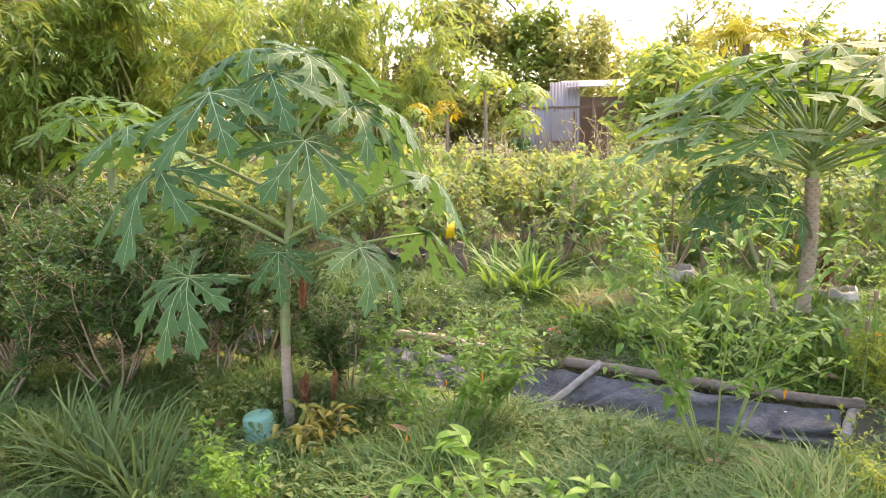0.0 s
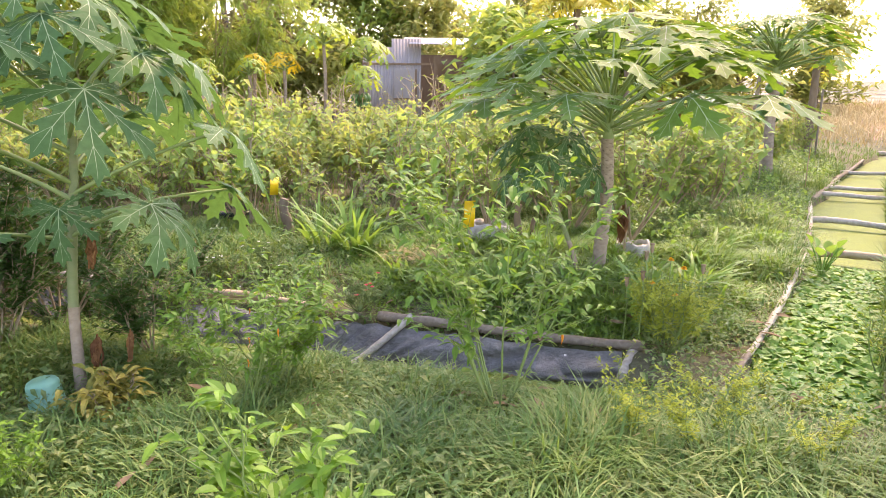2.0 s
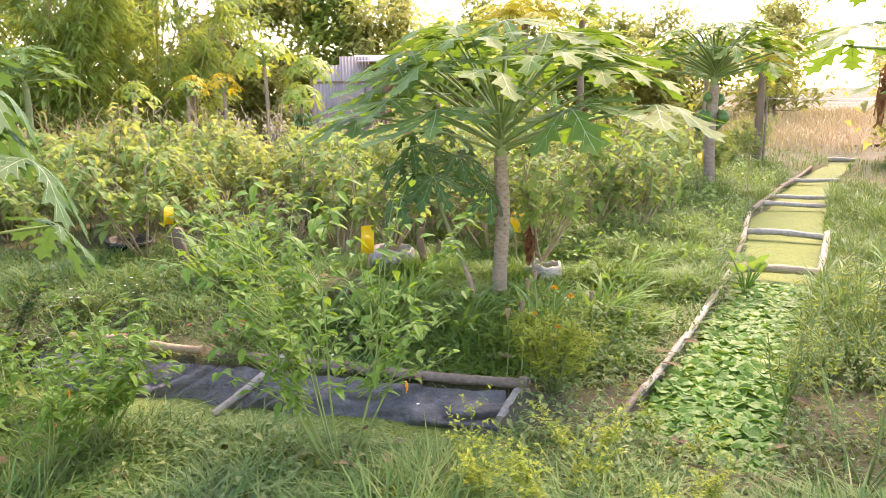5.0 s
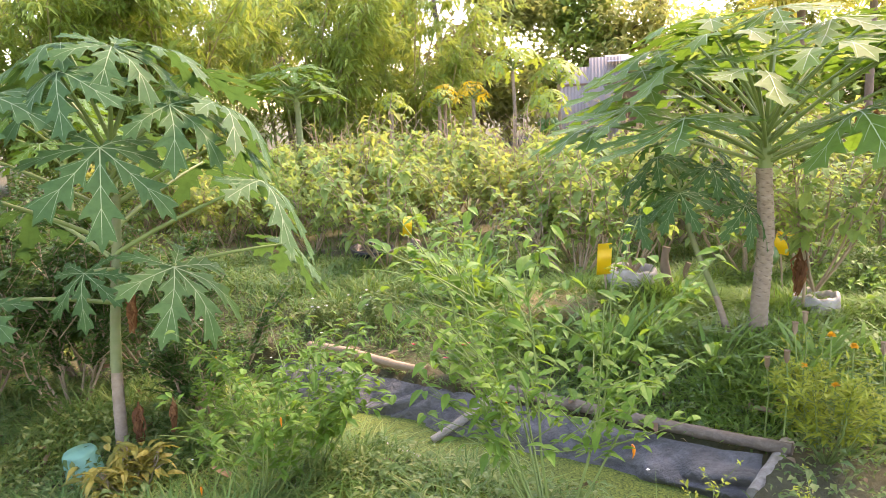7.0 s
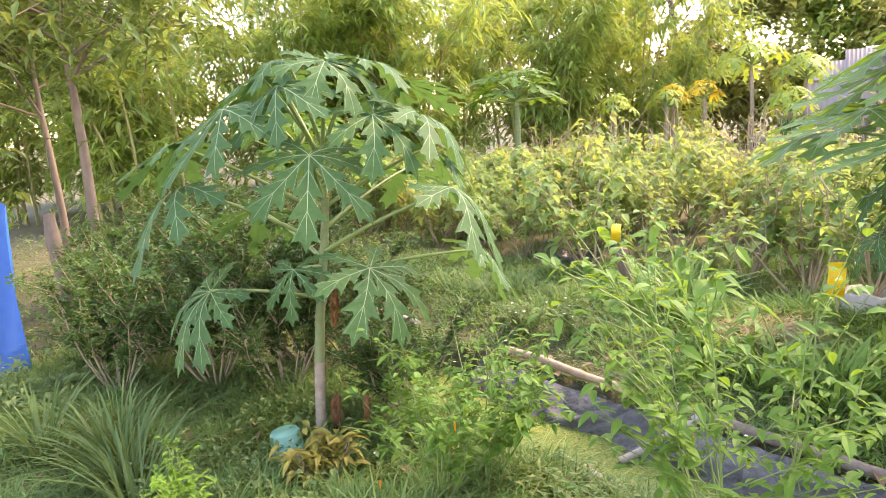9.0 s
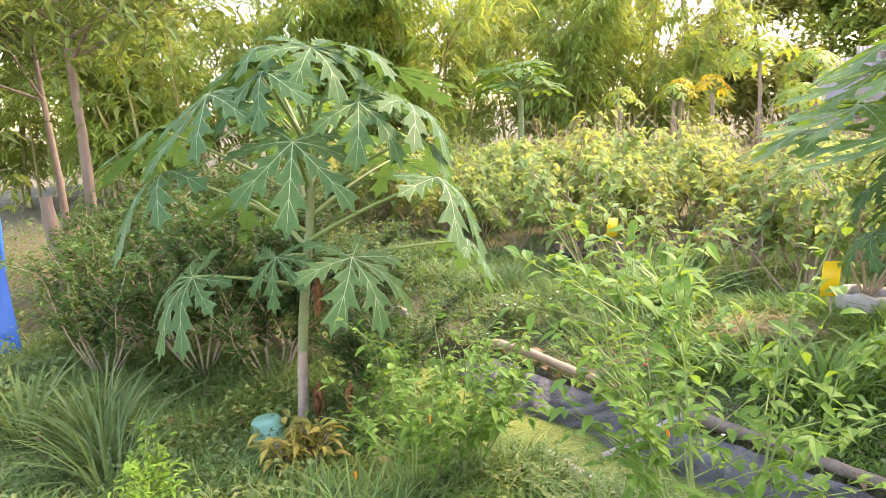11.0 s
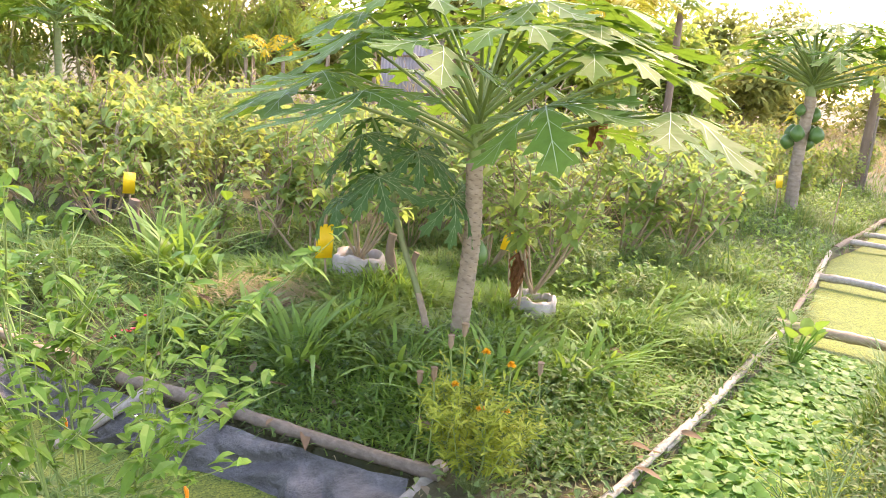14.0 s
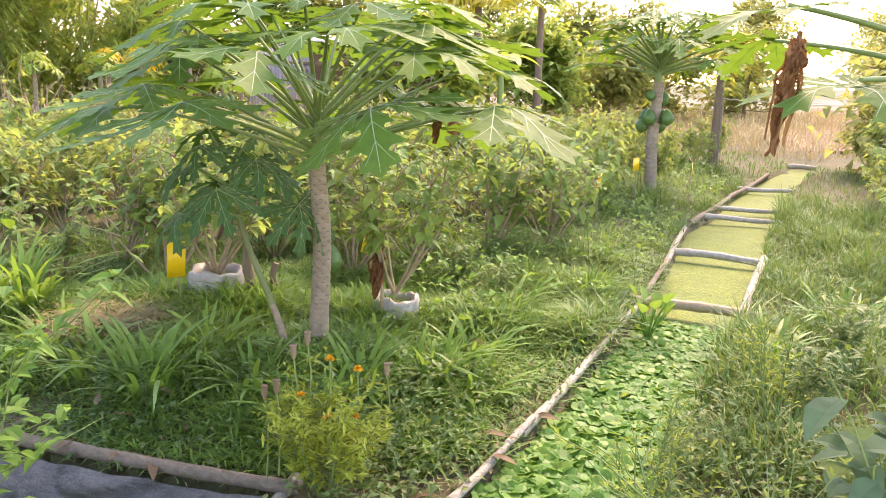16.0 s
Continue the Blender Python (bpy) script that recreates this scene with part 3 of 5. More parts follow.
def papaya(x, y, z, label, specs, fork, r0, r1, lean=(0, 0), bark="papaya_bark", leaf="papaya_fresh", rings=0.05, fruit=(), petiole_r=0.011, dead=(), seed=1, scars=False):
    """specs: rows of (height of the stalk's foot, azimuth, rise, stalk length, leaf size, droop)."""
    r = np.random.default_rng(seed)
    root = thing("papaya_tree", x, y, z, label, "papaya tree", "papaya trees")
    bb = Buf()
    n = max(14, int(fork / (0.006 if scars else 0.009)))
    t = np.linspace(0, 1, n)
    pts = np.stack([lean[0] * t, lean[1] * t, fork * t - 0.05], 1)
    pts[:, 0] += 0.012 * np.sin(t * 6 + seed)
    rad = r0 + (r1 - r0) * t
    rad = rad * (1 + 0.1 * (1 - (t * fork / rings) % 1.0)) + 0.25 * r0 * np.exp(-t * fork / 0.06)
    tube(bb, pts, rad, 20 if scars else 12)
    if scars:
        scar_trunk(bb, n, 20, fork, rings)
    if bark == "papaya_green_trunk":
        v, f = bb.v[0], bb.f[0]
        bb.m[0] = (v[f].mean(axis=1)[:, 2] < 0.34 * fork).astype(np.int32)
    put("trunk", bb, [bark, "papaya_scar" if scars else "papaya_bark"], root)
    top = max(s[0] for s in specs) + 0.02
    if top > fork:
        bb = Buf()
        t2 = np.linspace(0, 1, 10)
        k = lean[0] / fork, lean[1] / fork
        pts = np.stack([k[0] * (fork + (top - fork) * t2), k[1] * (fork + (top - fork) * t2), fork - 0.05 + (top - fork + 0.05) * t2], 1)
        tube(bb, pts, r1 * (1.0 - 0.55 * t2), 10)
        put("stem_tip", bb, "papaya_petiole", root)
    for i, (h, az, rise, ln, size, droop) in enumerate(specs):
        a, e = radians(az), radians(rise)
        base = np.array([lean[0] * h / fork, lean[1] * h / fork, h])
        out = np.array([math.cos(a) * math.cos(e), math.sin(a) * math.cos(e), math.sin(e)])
        tt = np.linspace(0, 1, 8)[:, None]
        pts = base + out * ln * tt + np.array([0, 0, -1]) * (0.1 * ln * tt ** 2.2)
        bb = Buf()
        tube(bb, pts, petiole_r * (1.5 - 0.75 * tt[:, 0]), 7)
        stalk = put("petiole", bb, "papaya_petiole", root)
        lf = put("leaf", leaf_mesh(leaf, i % 5), None, stalk)
        m = Matrix.Translation(pts[-1]) @ Matrix.Rotation(a + r.normal(0, 0.25), 4, 'Z') @ Matrix.Rotation(radians(droop), 4, 'Y') @ Matrix.Rotation(r.normal(0, 0.14), 4, 'X')
        lf.matrix_basis = m @ Matrix.Diagonal((size, size, size, 1))
    for (h, az, s, drop) in fruit:
        a = radians(az)
        bb = Buf()
        tt = np.linspace(0, 1, 9)
        prof = np.array([.12, .5, .75, .9, 1, .98, .85, .55, .06]) * 0.42 * s
        tube(bb, np.stack([0 * tt, 0 * tt, -tt * s], 1), prof, 10)
        fr = put("fruit", bb, "papaya_fruit", root)
        fr.matrix_basis = pose(math.cos(a) * (r1 + 0.4 * s), math.sin(a) * (r1 + 0.4 * s), h, r.uniform(-8, 8), r.uniform(-8, 8), 0)
    for (dx, dy, h, s) in dead:
        bb = dead_leaf_buf(s, int(100 * (h + dx + 5)))
        d = put("dead_leaf", bb, "dead_leaf", root, "brown shrivelled hanging leaf", False)
        d.location = (dx, dy, h)
    return root


def dead_leaf_buf(s, seed):
    """A shrivelled leaf hanging down in crumpled strips."""
    r = np.random.default_rng(seed)
    bb = Buf()
    for _ in range(34):
        ln = s * r.uniform(0.35, 1.0)
        t = np.linspace(0, 1, 11)
        a = r.uniform(0, 6.28)
        rad = s * r.uniform(0.02, 0.13) * np.sin(np.pi * (0.1 + 0.75 * t))
        c = np.stack([np.cos(a) * rad - 0.12 * s * t, np.sin(a) * rad, -t * ln], 1) + r.normal(0, 0.016 * s, (11, 3))
        w = s * r.uniform(0.012, 0.04) * (0.3 + np.abs(np.sin(t * 11 + a))) * (1 - 0.6 * t)
        tw = a + 1.57 + t * r.uniform(-4, 4)
        d = np.stack([np.cos(tw), np.sin(tw), 0.5 * np.sin(t * 9)], 1) * w[:, None]
        v = np.stack([c - d, c + [0.006, 0, -0.006], c + d], 1).reshape(-1, 3)
        k = np.arange(10)[:, None] * 3
        bb.add(v, np.concatenate([k + [0, 1, 4, 3], k + [1, 2, 5, 4]]))
    tube(bb, [[0, 0, 0.02], [0, 0, -0.3 * s]], 0.012 * s + 0.003, 5)
    return bb


# dark-leaved young papaya by the ditch: stalks spiral up the stem
sp = [(0.72, 335, 28, 0.4, 0.36, 48), (0.70, 225, 18, 0.42, 0.35, 42), (0.95, 222, 33, 0.56, 0.43, 36), (1.08, 197, 33, 0.64, 0.38, 24), (1.24, 238, 42, 0.46, 0.41, 34),
      (1.34, 320, 68, 0.42, 0.34, 38), (1.2, 15, 38, 0.5, 0.38, 42), (0.9, 3, 28, 0.62, 0.38, 46), (0.78, 30, 12, 0.62, 0.33, 50), (1.15, 298, 36, 0.34, 0.38, 50),
      (1.0, 80, 24, 0.62, 0.37, 28), (1.1, 112, 30, 0.6, 0.37, 24), (0.88, 150, 20, 0.6, 0.37, 28), (1.26, 60, 44, 0.52, 0.37, 18), (1.3, 150, 50, 0.5, 0.35, 18),
      (1.36, 20, 66, 0.42, 0.32, 20), (1.38, 230, 74, 0.38, 0.3, 12), (0.84, 275, 14, 0.2, 0.22, 60),
      (1.3, 275, 52, 0.4, 0.33, 34), (1.33, 185, 58, 0.42, 0.34, 26), (1.22, 345, 44, 0.42, 0.34, 44), (1.1, 40, 30, 0.5, 0.35, 40)]
sp = [(h, az, rise, ln * 1.2, size * 1.02, droop * 0.8) for h, az, rise, ln, size, droop in sp]
papaya(-0.13, 3.02, 0.0, "young papaya tree with dark green leaves and slim green trunk", sp, 1.2, 0.026, 0.017, (0.02, 0.2),
       "papaya_green_trunk", "papaya_dark", 0.03, dead=[(0.1, 0.1, 0.74, 0.17), (0.09, 0.05, 0.26, 0.17), (0.22, 0.1, 0.26, 0.14)], petiole_r=0.0075, seed=2)

r = np.random.default_rng(5)


def umbrella(n, h0, h1, rise0, rise1, ln, size, droop, start_az=0):
    out = []
    for i in range(n):
        t = i / (n - 1)
        out.append((h0 + (h1 - h0) * t, start_az + i * 137.5, rise0 + (rise1 - rise0) * t + r.normal(0, 3), ln * (1.05 - 0.25 * t) * r.uniform(0.9, 1.1),
                    size * (1.0 - 0.15 * t) * r.uniform(0.9, 1.1), droop * (1 - 0.55 * t) + r.normal(0, 4)))
    return out


# broad papaya with ringed pale trunk
papaya(2.82, 4.2, 0.13, "broad papaya tree with umbrella crown and ringed pale trunk", umbrella(34, 0.93, 1.16, 17, 56, 0.84, 0.47, 14, 40), 0.97, 0.043, 0.036, (-0.01, -0.03),
       "papaya_bark", "papaya_fresh", 0.035, petiole_r=0.0075,
       dead=[(0.62, 0.25, 1.16, 0.18), (0.95, 1.2, 1.14, 0.27)], fruit=[(0.52, 60, 0.15, 0)], seed=4, scars=True)
# its low dark neighbour, leaning away from it
papaya(2.67, 4.15, 0.13, "small leaning papaya with drooping dark leaves beside the trunk", umbrella(11, 0.66, 0.9, 12, 58, 0.27, 0.25, 44, 200), 0.74, 0.017, 0.013, (-0.22, 0.14),
       "papaya_green_trunk", "papaya_dark", 0.05, petiole_r=0.006, seed=6)
fr3 = [(0.95 - 0.1 * (k // 4), k * 95 + 20, 0.2, 0) for k in range(6)] + [(1.18, 200, 0.14, 0), (1.16, 20, 0.18, 0)]
papaya(7.2, 8.95, 0.2, "papaya tree bearing green fruit beside the channel", umbrella(34, 1.34, 1.58, 16, 56, 0.84, 0.42, 12, 10), 1.32, 0.07, 0.06, (0, 0),
       "papaya_bark", "papaya_fresh", 0.06, fruit=fr3, petiole_r=0.014, seed=8)
papaya(-1.6, 10.4, 0.18, "papaya tree with a flat bright green crown", umbrella(22, 1.42, 1.6, 14, 58, 0.5, 0.36, 14, 80), 1.45, 0.05, 0.04, (0, 0),
       "papaya_green_trunk", "papaya_fresh", 0.06, seed=9)
for k, (x, y, h, s, mt) in enumerate([(-0.95, 14.0, 1.35, 0.6, "papaya_pale"), (-0.18, 15.0, 1.4, 0.6, "papaya_pale"), (0.5, 15.0, 1.5, 0.6, "papaya_yellow"),
                                      (1.3, 15.2, 2.0, 1.05, "papaya_pale"), (1.95, 14.0, 1.2, 0.8, "papaya_pale"), (2.2, 15.4, 1.7, 1.0, "papaya_pale"),
                                      (-0.1, 15.4, 1.5, 0.5, "papaya_yellow"), (9.2, 12.4, 1.6, 0.8, "papaya_fresh")]):
    papaya(x, y, 0.15, "papaya tree with pale yellowing leaves on a thin trunk", umbrella(12, h - 0.15, h, 20, 65, 0.5 * s, 0.36 * s, 34, 33 * k), h - 0.1, 0.04, 0.032, (0, 0),
           "papaya_bark", mt, 0.07, fruit=[(h - 0.25 - 0.12 * (q // 4), q * 93, 0.2, 0) for q in range(9)] if k == 4 else (), seed=20 + k)
# behind the dark young papaya, and the one overhanging the channel side
papaya(-2.35, 6.2, 0.1, "papaya tree with bright green leaves behind the shrubs", umbrella(16, 1.0, 1.25, 18, 60, 0.55, 0.34, 32, 15), 1.05, 0.04, 0.032, (0, 0),
       "papaya_green_trunk", "papaya_fresh", 0.06, seed=31)
papaya(5.22, 2.85, 0.05, "papaya tree overhanging the channel with a dead leaf", umbrella(18, 1.36, 1.56, 10, 60, 0.95, 0.4, 16, 195), 1.4, 0.036, 0.03, (-0.05, 0.0),
       "papaya_green_trunk", "papaya_fresh", 0.06, dead=[(-1.22, -0.26, 1.52, 0.33)], seed=33)

# ---- shrubs, crops ----


def stems(buf, r, n, h, spread, rad, levels=2, slot=0, lean=0.0):
    """Branching stems from the foot; gives the twig tips with their directions."""
    tips = []
    for _ in range(n):
        a = r.uniform(0, 6.28)
        e = np.array([math.cos(a) * spread * r.uniform(0.3, 1), math.sin(a) * spread * r.uniform(0.3, 1), h * r.uniform(0.6, 1)])
        s = np.array([math.cos(a), math.sin(a), 0]) * 0.02 * r.uniform(0, 1)
        t = np.linspace(0, 1, 6)[:, None]
        pts = s + (e - s) * t + np.array([math.cos(a), math.sin(a), 0]) * (0.12 * spread * np.sin(t * np.pi)) + r.normal(0, 0.01, (6, 3)) * t
        tube(buf, pts, rad * (1 - 0.65 * t[:, 0]), 5, slot, False)
        for _ in range(levels * 2):
            k = r.uniform(0.35, 1.0)
            o = s + (e - s) * k
            a2 = a + r.normal(0, 0.9)
            d = np.array([math.cos(a2) * r.uniform(0.3, 1), math.sin(a2) * r.uniform(0.3, 1), r.uniform(0.25, 1.0)])
            ln = h * r.uniform(0.18, 0.42)
            q = o + unit(d) * ln
            tube(buf, np.array([o, (o + q) / 2 + r.normal(0, 0.008, 3), q]), [rad * 0.5, rad * 0.35, rad * 0.18], 4, slot, False)
            tips.append((o, q))
        tips.append((s + (e - s) * 0.55, e))
    return tips


def foliage(buf, r, tips, per, size, width, droop, slot=0, broad=False, flat=0.25, loose=0.18):
    o, q = np.array([t[0] for t in tips]), np.array([t[1] for t in tips])
    k = np.repeat(np.arange(len(tips)), per)
    t = r.uniform(0.15, 1.05, len(k))[:, None]
    p = o[k] + (q - o)[k] * t + r.normal(0, size * loose, (len(k), 3))
    a = r.uniform(0, 6.28, len(k))
    d = np.stack([np.cos(a), np.sin(a), r.normal(flat, 0.4, len(k))], 1)
    ln = size * r.uniform(0.55, 1.15, len(k))
    (broad_leaves if broad else leaves)(buf, p, d, ln, ln * width, droop=droop, slot=slot)


PLANTS = {}


def plant(kind, x, y, rz, s, label, cat, group, name, z=None):
    """Stands one of the ready-made plants at x, y."""
    st, fo = PLANTS[kind]
    root = new(name)
    zz = float(land(x, y)) if z is None else z
    root.matrix_basis = pose(x, y, zz - 0.02, 0, 0, rz) @ Matrix.Diagonal((s, s, s, 1))
    tagged(root, label, cat, group)
    put("wood", st, None, root)
    put("foliage", fo, None, root)
    return root


def make(kind, n, h, spread, rad, levels, per, size, width, droop, bark, leaf, seed, broad=False, flat=0.25):
    r = np.random.default_rng(seed)
    sb, fb = Buf(), Buf()
    tips = stems(sb, r, n, h, spread, rad, levels)
    foliage(fb, r, tips, per, size, width, droop, 0, broad, flat)
    PLANTS[kind] = (sb.mesh("stems", [bark]), fb.mesh("foliage", [leaf], False))


for k in range(5):
    make(("eggplant", k), 8, 0.92, 0.46, 0.011, 3, 5, 0.105, 0.66, 0.4, "twig", "eggplant_leaf", 40 + k, True, 0.05)
    make(("eggplant_far", k), 8, 0.95, 0.52, 0.009, 4, 6, 0.12, 0.62, 0.4, "twig", "eggplant_leaf" if k % 2 else "eggplant_sunlit_old_leaf", 45 + k, False, 0.05)
    make(("chili", k), 9, 0.85, 0.4, 0.006, 4, 7, 0.074, 0.45, 0.3, "green_stem", "chili_leaf", 50 + k, True)
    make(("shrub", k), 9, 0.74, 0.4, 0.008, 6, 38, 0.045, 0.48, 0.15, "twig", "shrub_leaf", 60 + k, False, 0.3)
make("tall_chili", 11, 1.1, 0.38, 0.0055, 5, 10, 0.062, 0.46, 0.35, "green_stem", "chili_leaf", 71, True)
make("young_chili", 5, 0.62, 0.13, 0.005, 3, 9, 0.062, 0.42, 0.3, "green_stem", "chili_young_leaf", 75, True, 0.4)
make("herb", 5, 0.4, 0.16, 0.004, 3, 6, 0.085, 0.26, 0.3, "green_stem", "herb_leaf", 72, True, 0.3)
make("feather_weed", 5, 0.42, 0.3, 0.004, 4, 16, 0.034, 0.4, 0.1, "green_stem", "marigold_leaf", 73, False, 0.3)

r = np.random.default_rng(77)
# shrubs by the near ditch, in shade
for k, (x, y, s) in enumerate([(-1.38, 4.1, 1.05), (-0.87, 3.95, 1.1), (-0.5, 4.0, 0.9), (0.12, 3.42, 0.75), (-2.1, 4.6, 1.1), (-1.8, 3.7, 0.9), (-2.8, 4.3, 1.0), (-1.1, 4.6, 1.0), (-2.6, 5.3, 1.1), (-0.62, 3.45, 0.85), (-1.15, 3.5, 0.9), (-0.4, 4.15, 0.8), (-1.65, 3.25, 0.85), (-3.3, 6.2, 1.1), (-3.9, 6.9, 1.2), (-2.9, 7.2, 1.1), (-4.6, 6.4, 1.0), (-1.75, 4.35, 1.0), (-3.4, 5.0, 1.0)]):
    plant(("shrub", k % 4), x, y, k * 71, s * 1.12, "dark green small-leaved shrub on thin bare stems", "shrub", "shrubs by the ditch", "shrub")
# chili bushes
for k, (x, y, s) in enumerate([(0.74, 2.95, 0.75), (0.42, 3.15, 0.6), (0.62, 2.72, 0.7)]):
    plant(("chili", k % 4), x, y, k * 53 + 10, s, "bright green chili bush with glossy leaves", "chili bush", "chili bushes", "chili_bush")
plant("tall_chili", 1.69, 2.53, 25, 0.97, "tall thin chili bush on bare upright green stems", "chili bush", "chili bushes", "chili_bush")


def pods(root, kind, n, seed):
    """Ripe chilies and white flowers among the leaves."""
    r = np.random.default_rng(seed)
    for i in range(n):
        a, q, h = r.uniform(0, 6.28), r.uniform(0.1, 0.36), r.uniform(0.25, 0.75)
        bb = Buf()
        if i % 2:
            t = np.linspace(0, 1, 6)
            tube(bb, np.stack([0.006 * np.sin(t * 3), 0 * t, -0.05 * t], 1), 0.006 * np.array([0.5, 1, 1, 0.8, 0.5, 0.1]), 7)
            ob = put("chili", bb, "chili_red", root)
        else:
            aa = np.arange(5) * 1.2566
            leaves(bb, np.zeros((5, 3)), np.stack([np.cos(aa), np.sin(aa), 0.3 + 0 * aa], 1), 0.009, 0.007, droop=0.1)
            ob = put("flower", bb, "white_petal", root)
        ob.location = (math.cos(a) * q, math.sin(a) * q, h)


for k, o in enumerate([o for o in scene.objects if o.name.startswith("chili_bush")]):
    pods(o, k, 4, 400 + k)
for x, y, s, rz in ((-0.2, 2.2, 0.62, 0), (-0.05, 2.12, 0.55, 120), (0.83, 1.4, 1.1, 60)):
    plant("young_chili", x, y, rz, s, "young chili plant with fresh yellow-green leaves", "chili bush", "chili bushes", "chili_bush")
# the crop field
cnt = 0
for yy in np.arange(5.1, 12.9, 0.58):
    for xx in np.arange(-3.4, 12.5, 0.6):
        x, y = xx + r.uniform(-0.2, 0.2), yy + r.uniform(-0.18, 0.18)
        s, c = d1(x, y)
        u, a, e = d2(x, y)
        if c > -1.45 or (a > -0.95 and e > -0.9) or (e < 0 and e > -1.0 and u < 9):
            continue
        if abs(x - 7.0) < 0.7 and 7.6 < y < 9.2:
            continue
        if (x - 2.4) ** 2 + (y - 4.9) ** 2 < 0.5 or r.uniform() < (0.22 if y < 6.3 else 0.1):
            continue
        close = y < 6.9
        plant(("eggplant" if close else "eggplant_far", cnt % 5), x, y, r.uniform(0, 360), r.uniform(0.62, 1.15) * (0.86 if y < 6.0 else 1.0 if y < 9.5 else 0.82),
              "leafy light green eggplant bush on woody stems" if close else "eggplant bush with yellowing leaves coloured as sunlit on woody stems", "eggplant bush", "eggplant crop", "eggplant_bush")
        cnt += 1

# bare dry stalks standing at the back of the crop
make("bare_stalk", 6, 0.9, 0.32, 0.012, 2, 1, 0.08, 0.5, 0.5, "pole_tan", "eggplant_sunlit_old_leaf", 74)
for k in range(26):
    plant("bare_stalk", -2.2 + 0.29 * k + r.uniform(-0.15, 0.15), 12.9 + r.uniform(-0.6, 1.2), k * 77, r.uniform(0.8, 1.5), "bare pale dry stalk standing among the crop", "dry stalk", "dry stalks", "dry_stalk")

# ---- grass ----


def scatter(n, x0, x1, y0, y1, keep):
    x, y = rng.uniform(x0, x1, n), rng.uniform(y0, y1, n)
    k = keep(x, y)
    return x[k], y[k]


def grass(name, n, box, keep, h, w, lean, mat, label, segs=2, dens=None):
    x, y = scatter(n, *box, keep)
    bb = Buf()
    m = len(x)
    pat = 0.55 + 0.45 * np.sin(x * 1.9 + 2 * np.sin(y * 1.3)) * np.cos(y * 2.3 - x * 0.7)
    hh = rng.uniform(h[0], h[1], m) * (0.5 + 0.85 * np.clip(pat, 0, 1)) * (0.8 + 0.4 * np.sin(x * 5.3 + y * 2.1) * np.cos(y * 6.1 - x * 3.3))
    s, cc = d1(x, y)
    hh = hh * np.where((cc > 0.4) & (s > -0.5), 0.3 + 0.7 * smooth(0.6, 1.1, cc), 0.3 + 0.7 * smooth(0.12, 0.5, -cc))
    blades(bb, np.stack([x, y, land(x, y) - 0.01], 1), rng.uniform(0, 6.28, m), hh, rng.uniform(w[0], w[1], m), rng.uniform(lean[0], lean[1], m), segs)
    return tagged(put(name, bb, mat, smooth=False), label, "grass", kind="stuff")


dry = lambda x, y: ~in_water(x, y, -0.02)
grass("grass", 74000, (-2.6, 4.8, 1.5, 3.9), lambda x, y: dry(x, y) & (d1(x, y)[1] > 0.45), (0.09, 0.26), (0.004, 0.009), (0.4, 1.9), "grass_blade", "fine green grass on the near bank", 3)
grass("grass", 60000, (-1.8, 5.6, 3.2, 6.8), lambda x, y: dry(x, y) & (d1(x, y)[1] < 0.0) & (d2(x, y)[1] < 0), (0.07, 0.19), (0.005, 0.012), (0.5, 2.0), "grass_blade", "lush green grass on the planting bed", 3)
grass("grass", 84000, (3.0, 9.0, 1.6, 9.0), lambda x, y: dry(x, y) & (d2(x, y)[2] < 0.03) & (d2(x, y)[2] > -3), (0.1, 0.3), (0.005, 0.011), (0.2, 1.2), "grass_blade", "tall green grass along the channel", 3)
grass("grass", 34000, (-5.5, 12.5, 3.6, 14.0), lambda x, y: dry(x, y) & (rng.uniform(size=len(x)) < 0.75), (0.1, 0.24), (0.007, 0.015), (0.2, 1.2), "grass_blade", "weedy grass between the crops", 2)
grass("grass", 42000, (3.6, 9.6, 4.4, 11.5), lambda x, y: dry(x, y) & (d2(x, y)[1] < -0.04) & (d2(x, y)[1] > -1.6), (0.1, 0.32), (0.006, 0.012), (0.4, 1.8), "grass_blade", "sunny green grass on the channel bank")
grass("grass", 22000, (-3.5, 7.0, -1.5, 1.8), dry, (0.05, 0.15), (0.005, 0.01), (0.4, 1.9), "grass_blade", "trodden green grass along the walked strip")
grass("grass", 26000, (1.2, 4.8, 3.3, 5.6), lambda x, y: dry(x, y) & (d1(x, y)[1] < -0.1) & (d2(x, y)[1] < -0.15), (0.1, 0.22), (0.008, 0.016), (0.5, 1.8), "broad_grass", "thick broad-bladed grass round the papaya trunk", 3)
grass("grass", 16000, (2.0, 5.6, 3.0, 5.4), lambda x, y: dry(x, y) & (d1(x, y)[1] < -0.08) & (d2(x, y)[1] < -0.2), (0.12, 0.24), (0.006, 0.012), (0.3, 1.5), "broad_grass", "longer grey-green grass near the rail", 3)
grass("dry_grass", 5000, (2.6, 5.8, 3.0, 5.4), lambda x, y: dry(x, y) & (d1(x, y)[1] < -0.06) & (d2(x, y)[1] < -0.1), (0.08, 0.18), (0.004, 0.008), (0.4, 1.6), "grass_dry", "straw-coloured dry grass near the rail")
grass("dry_grass", 4500, (-2.6, 6.0, 1.7, 7.0), dry, (0.06, 0.18), (0.003, 0.007), (0.5, 1.9), "grass_dry", "straw-coloured dry grass among the green")


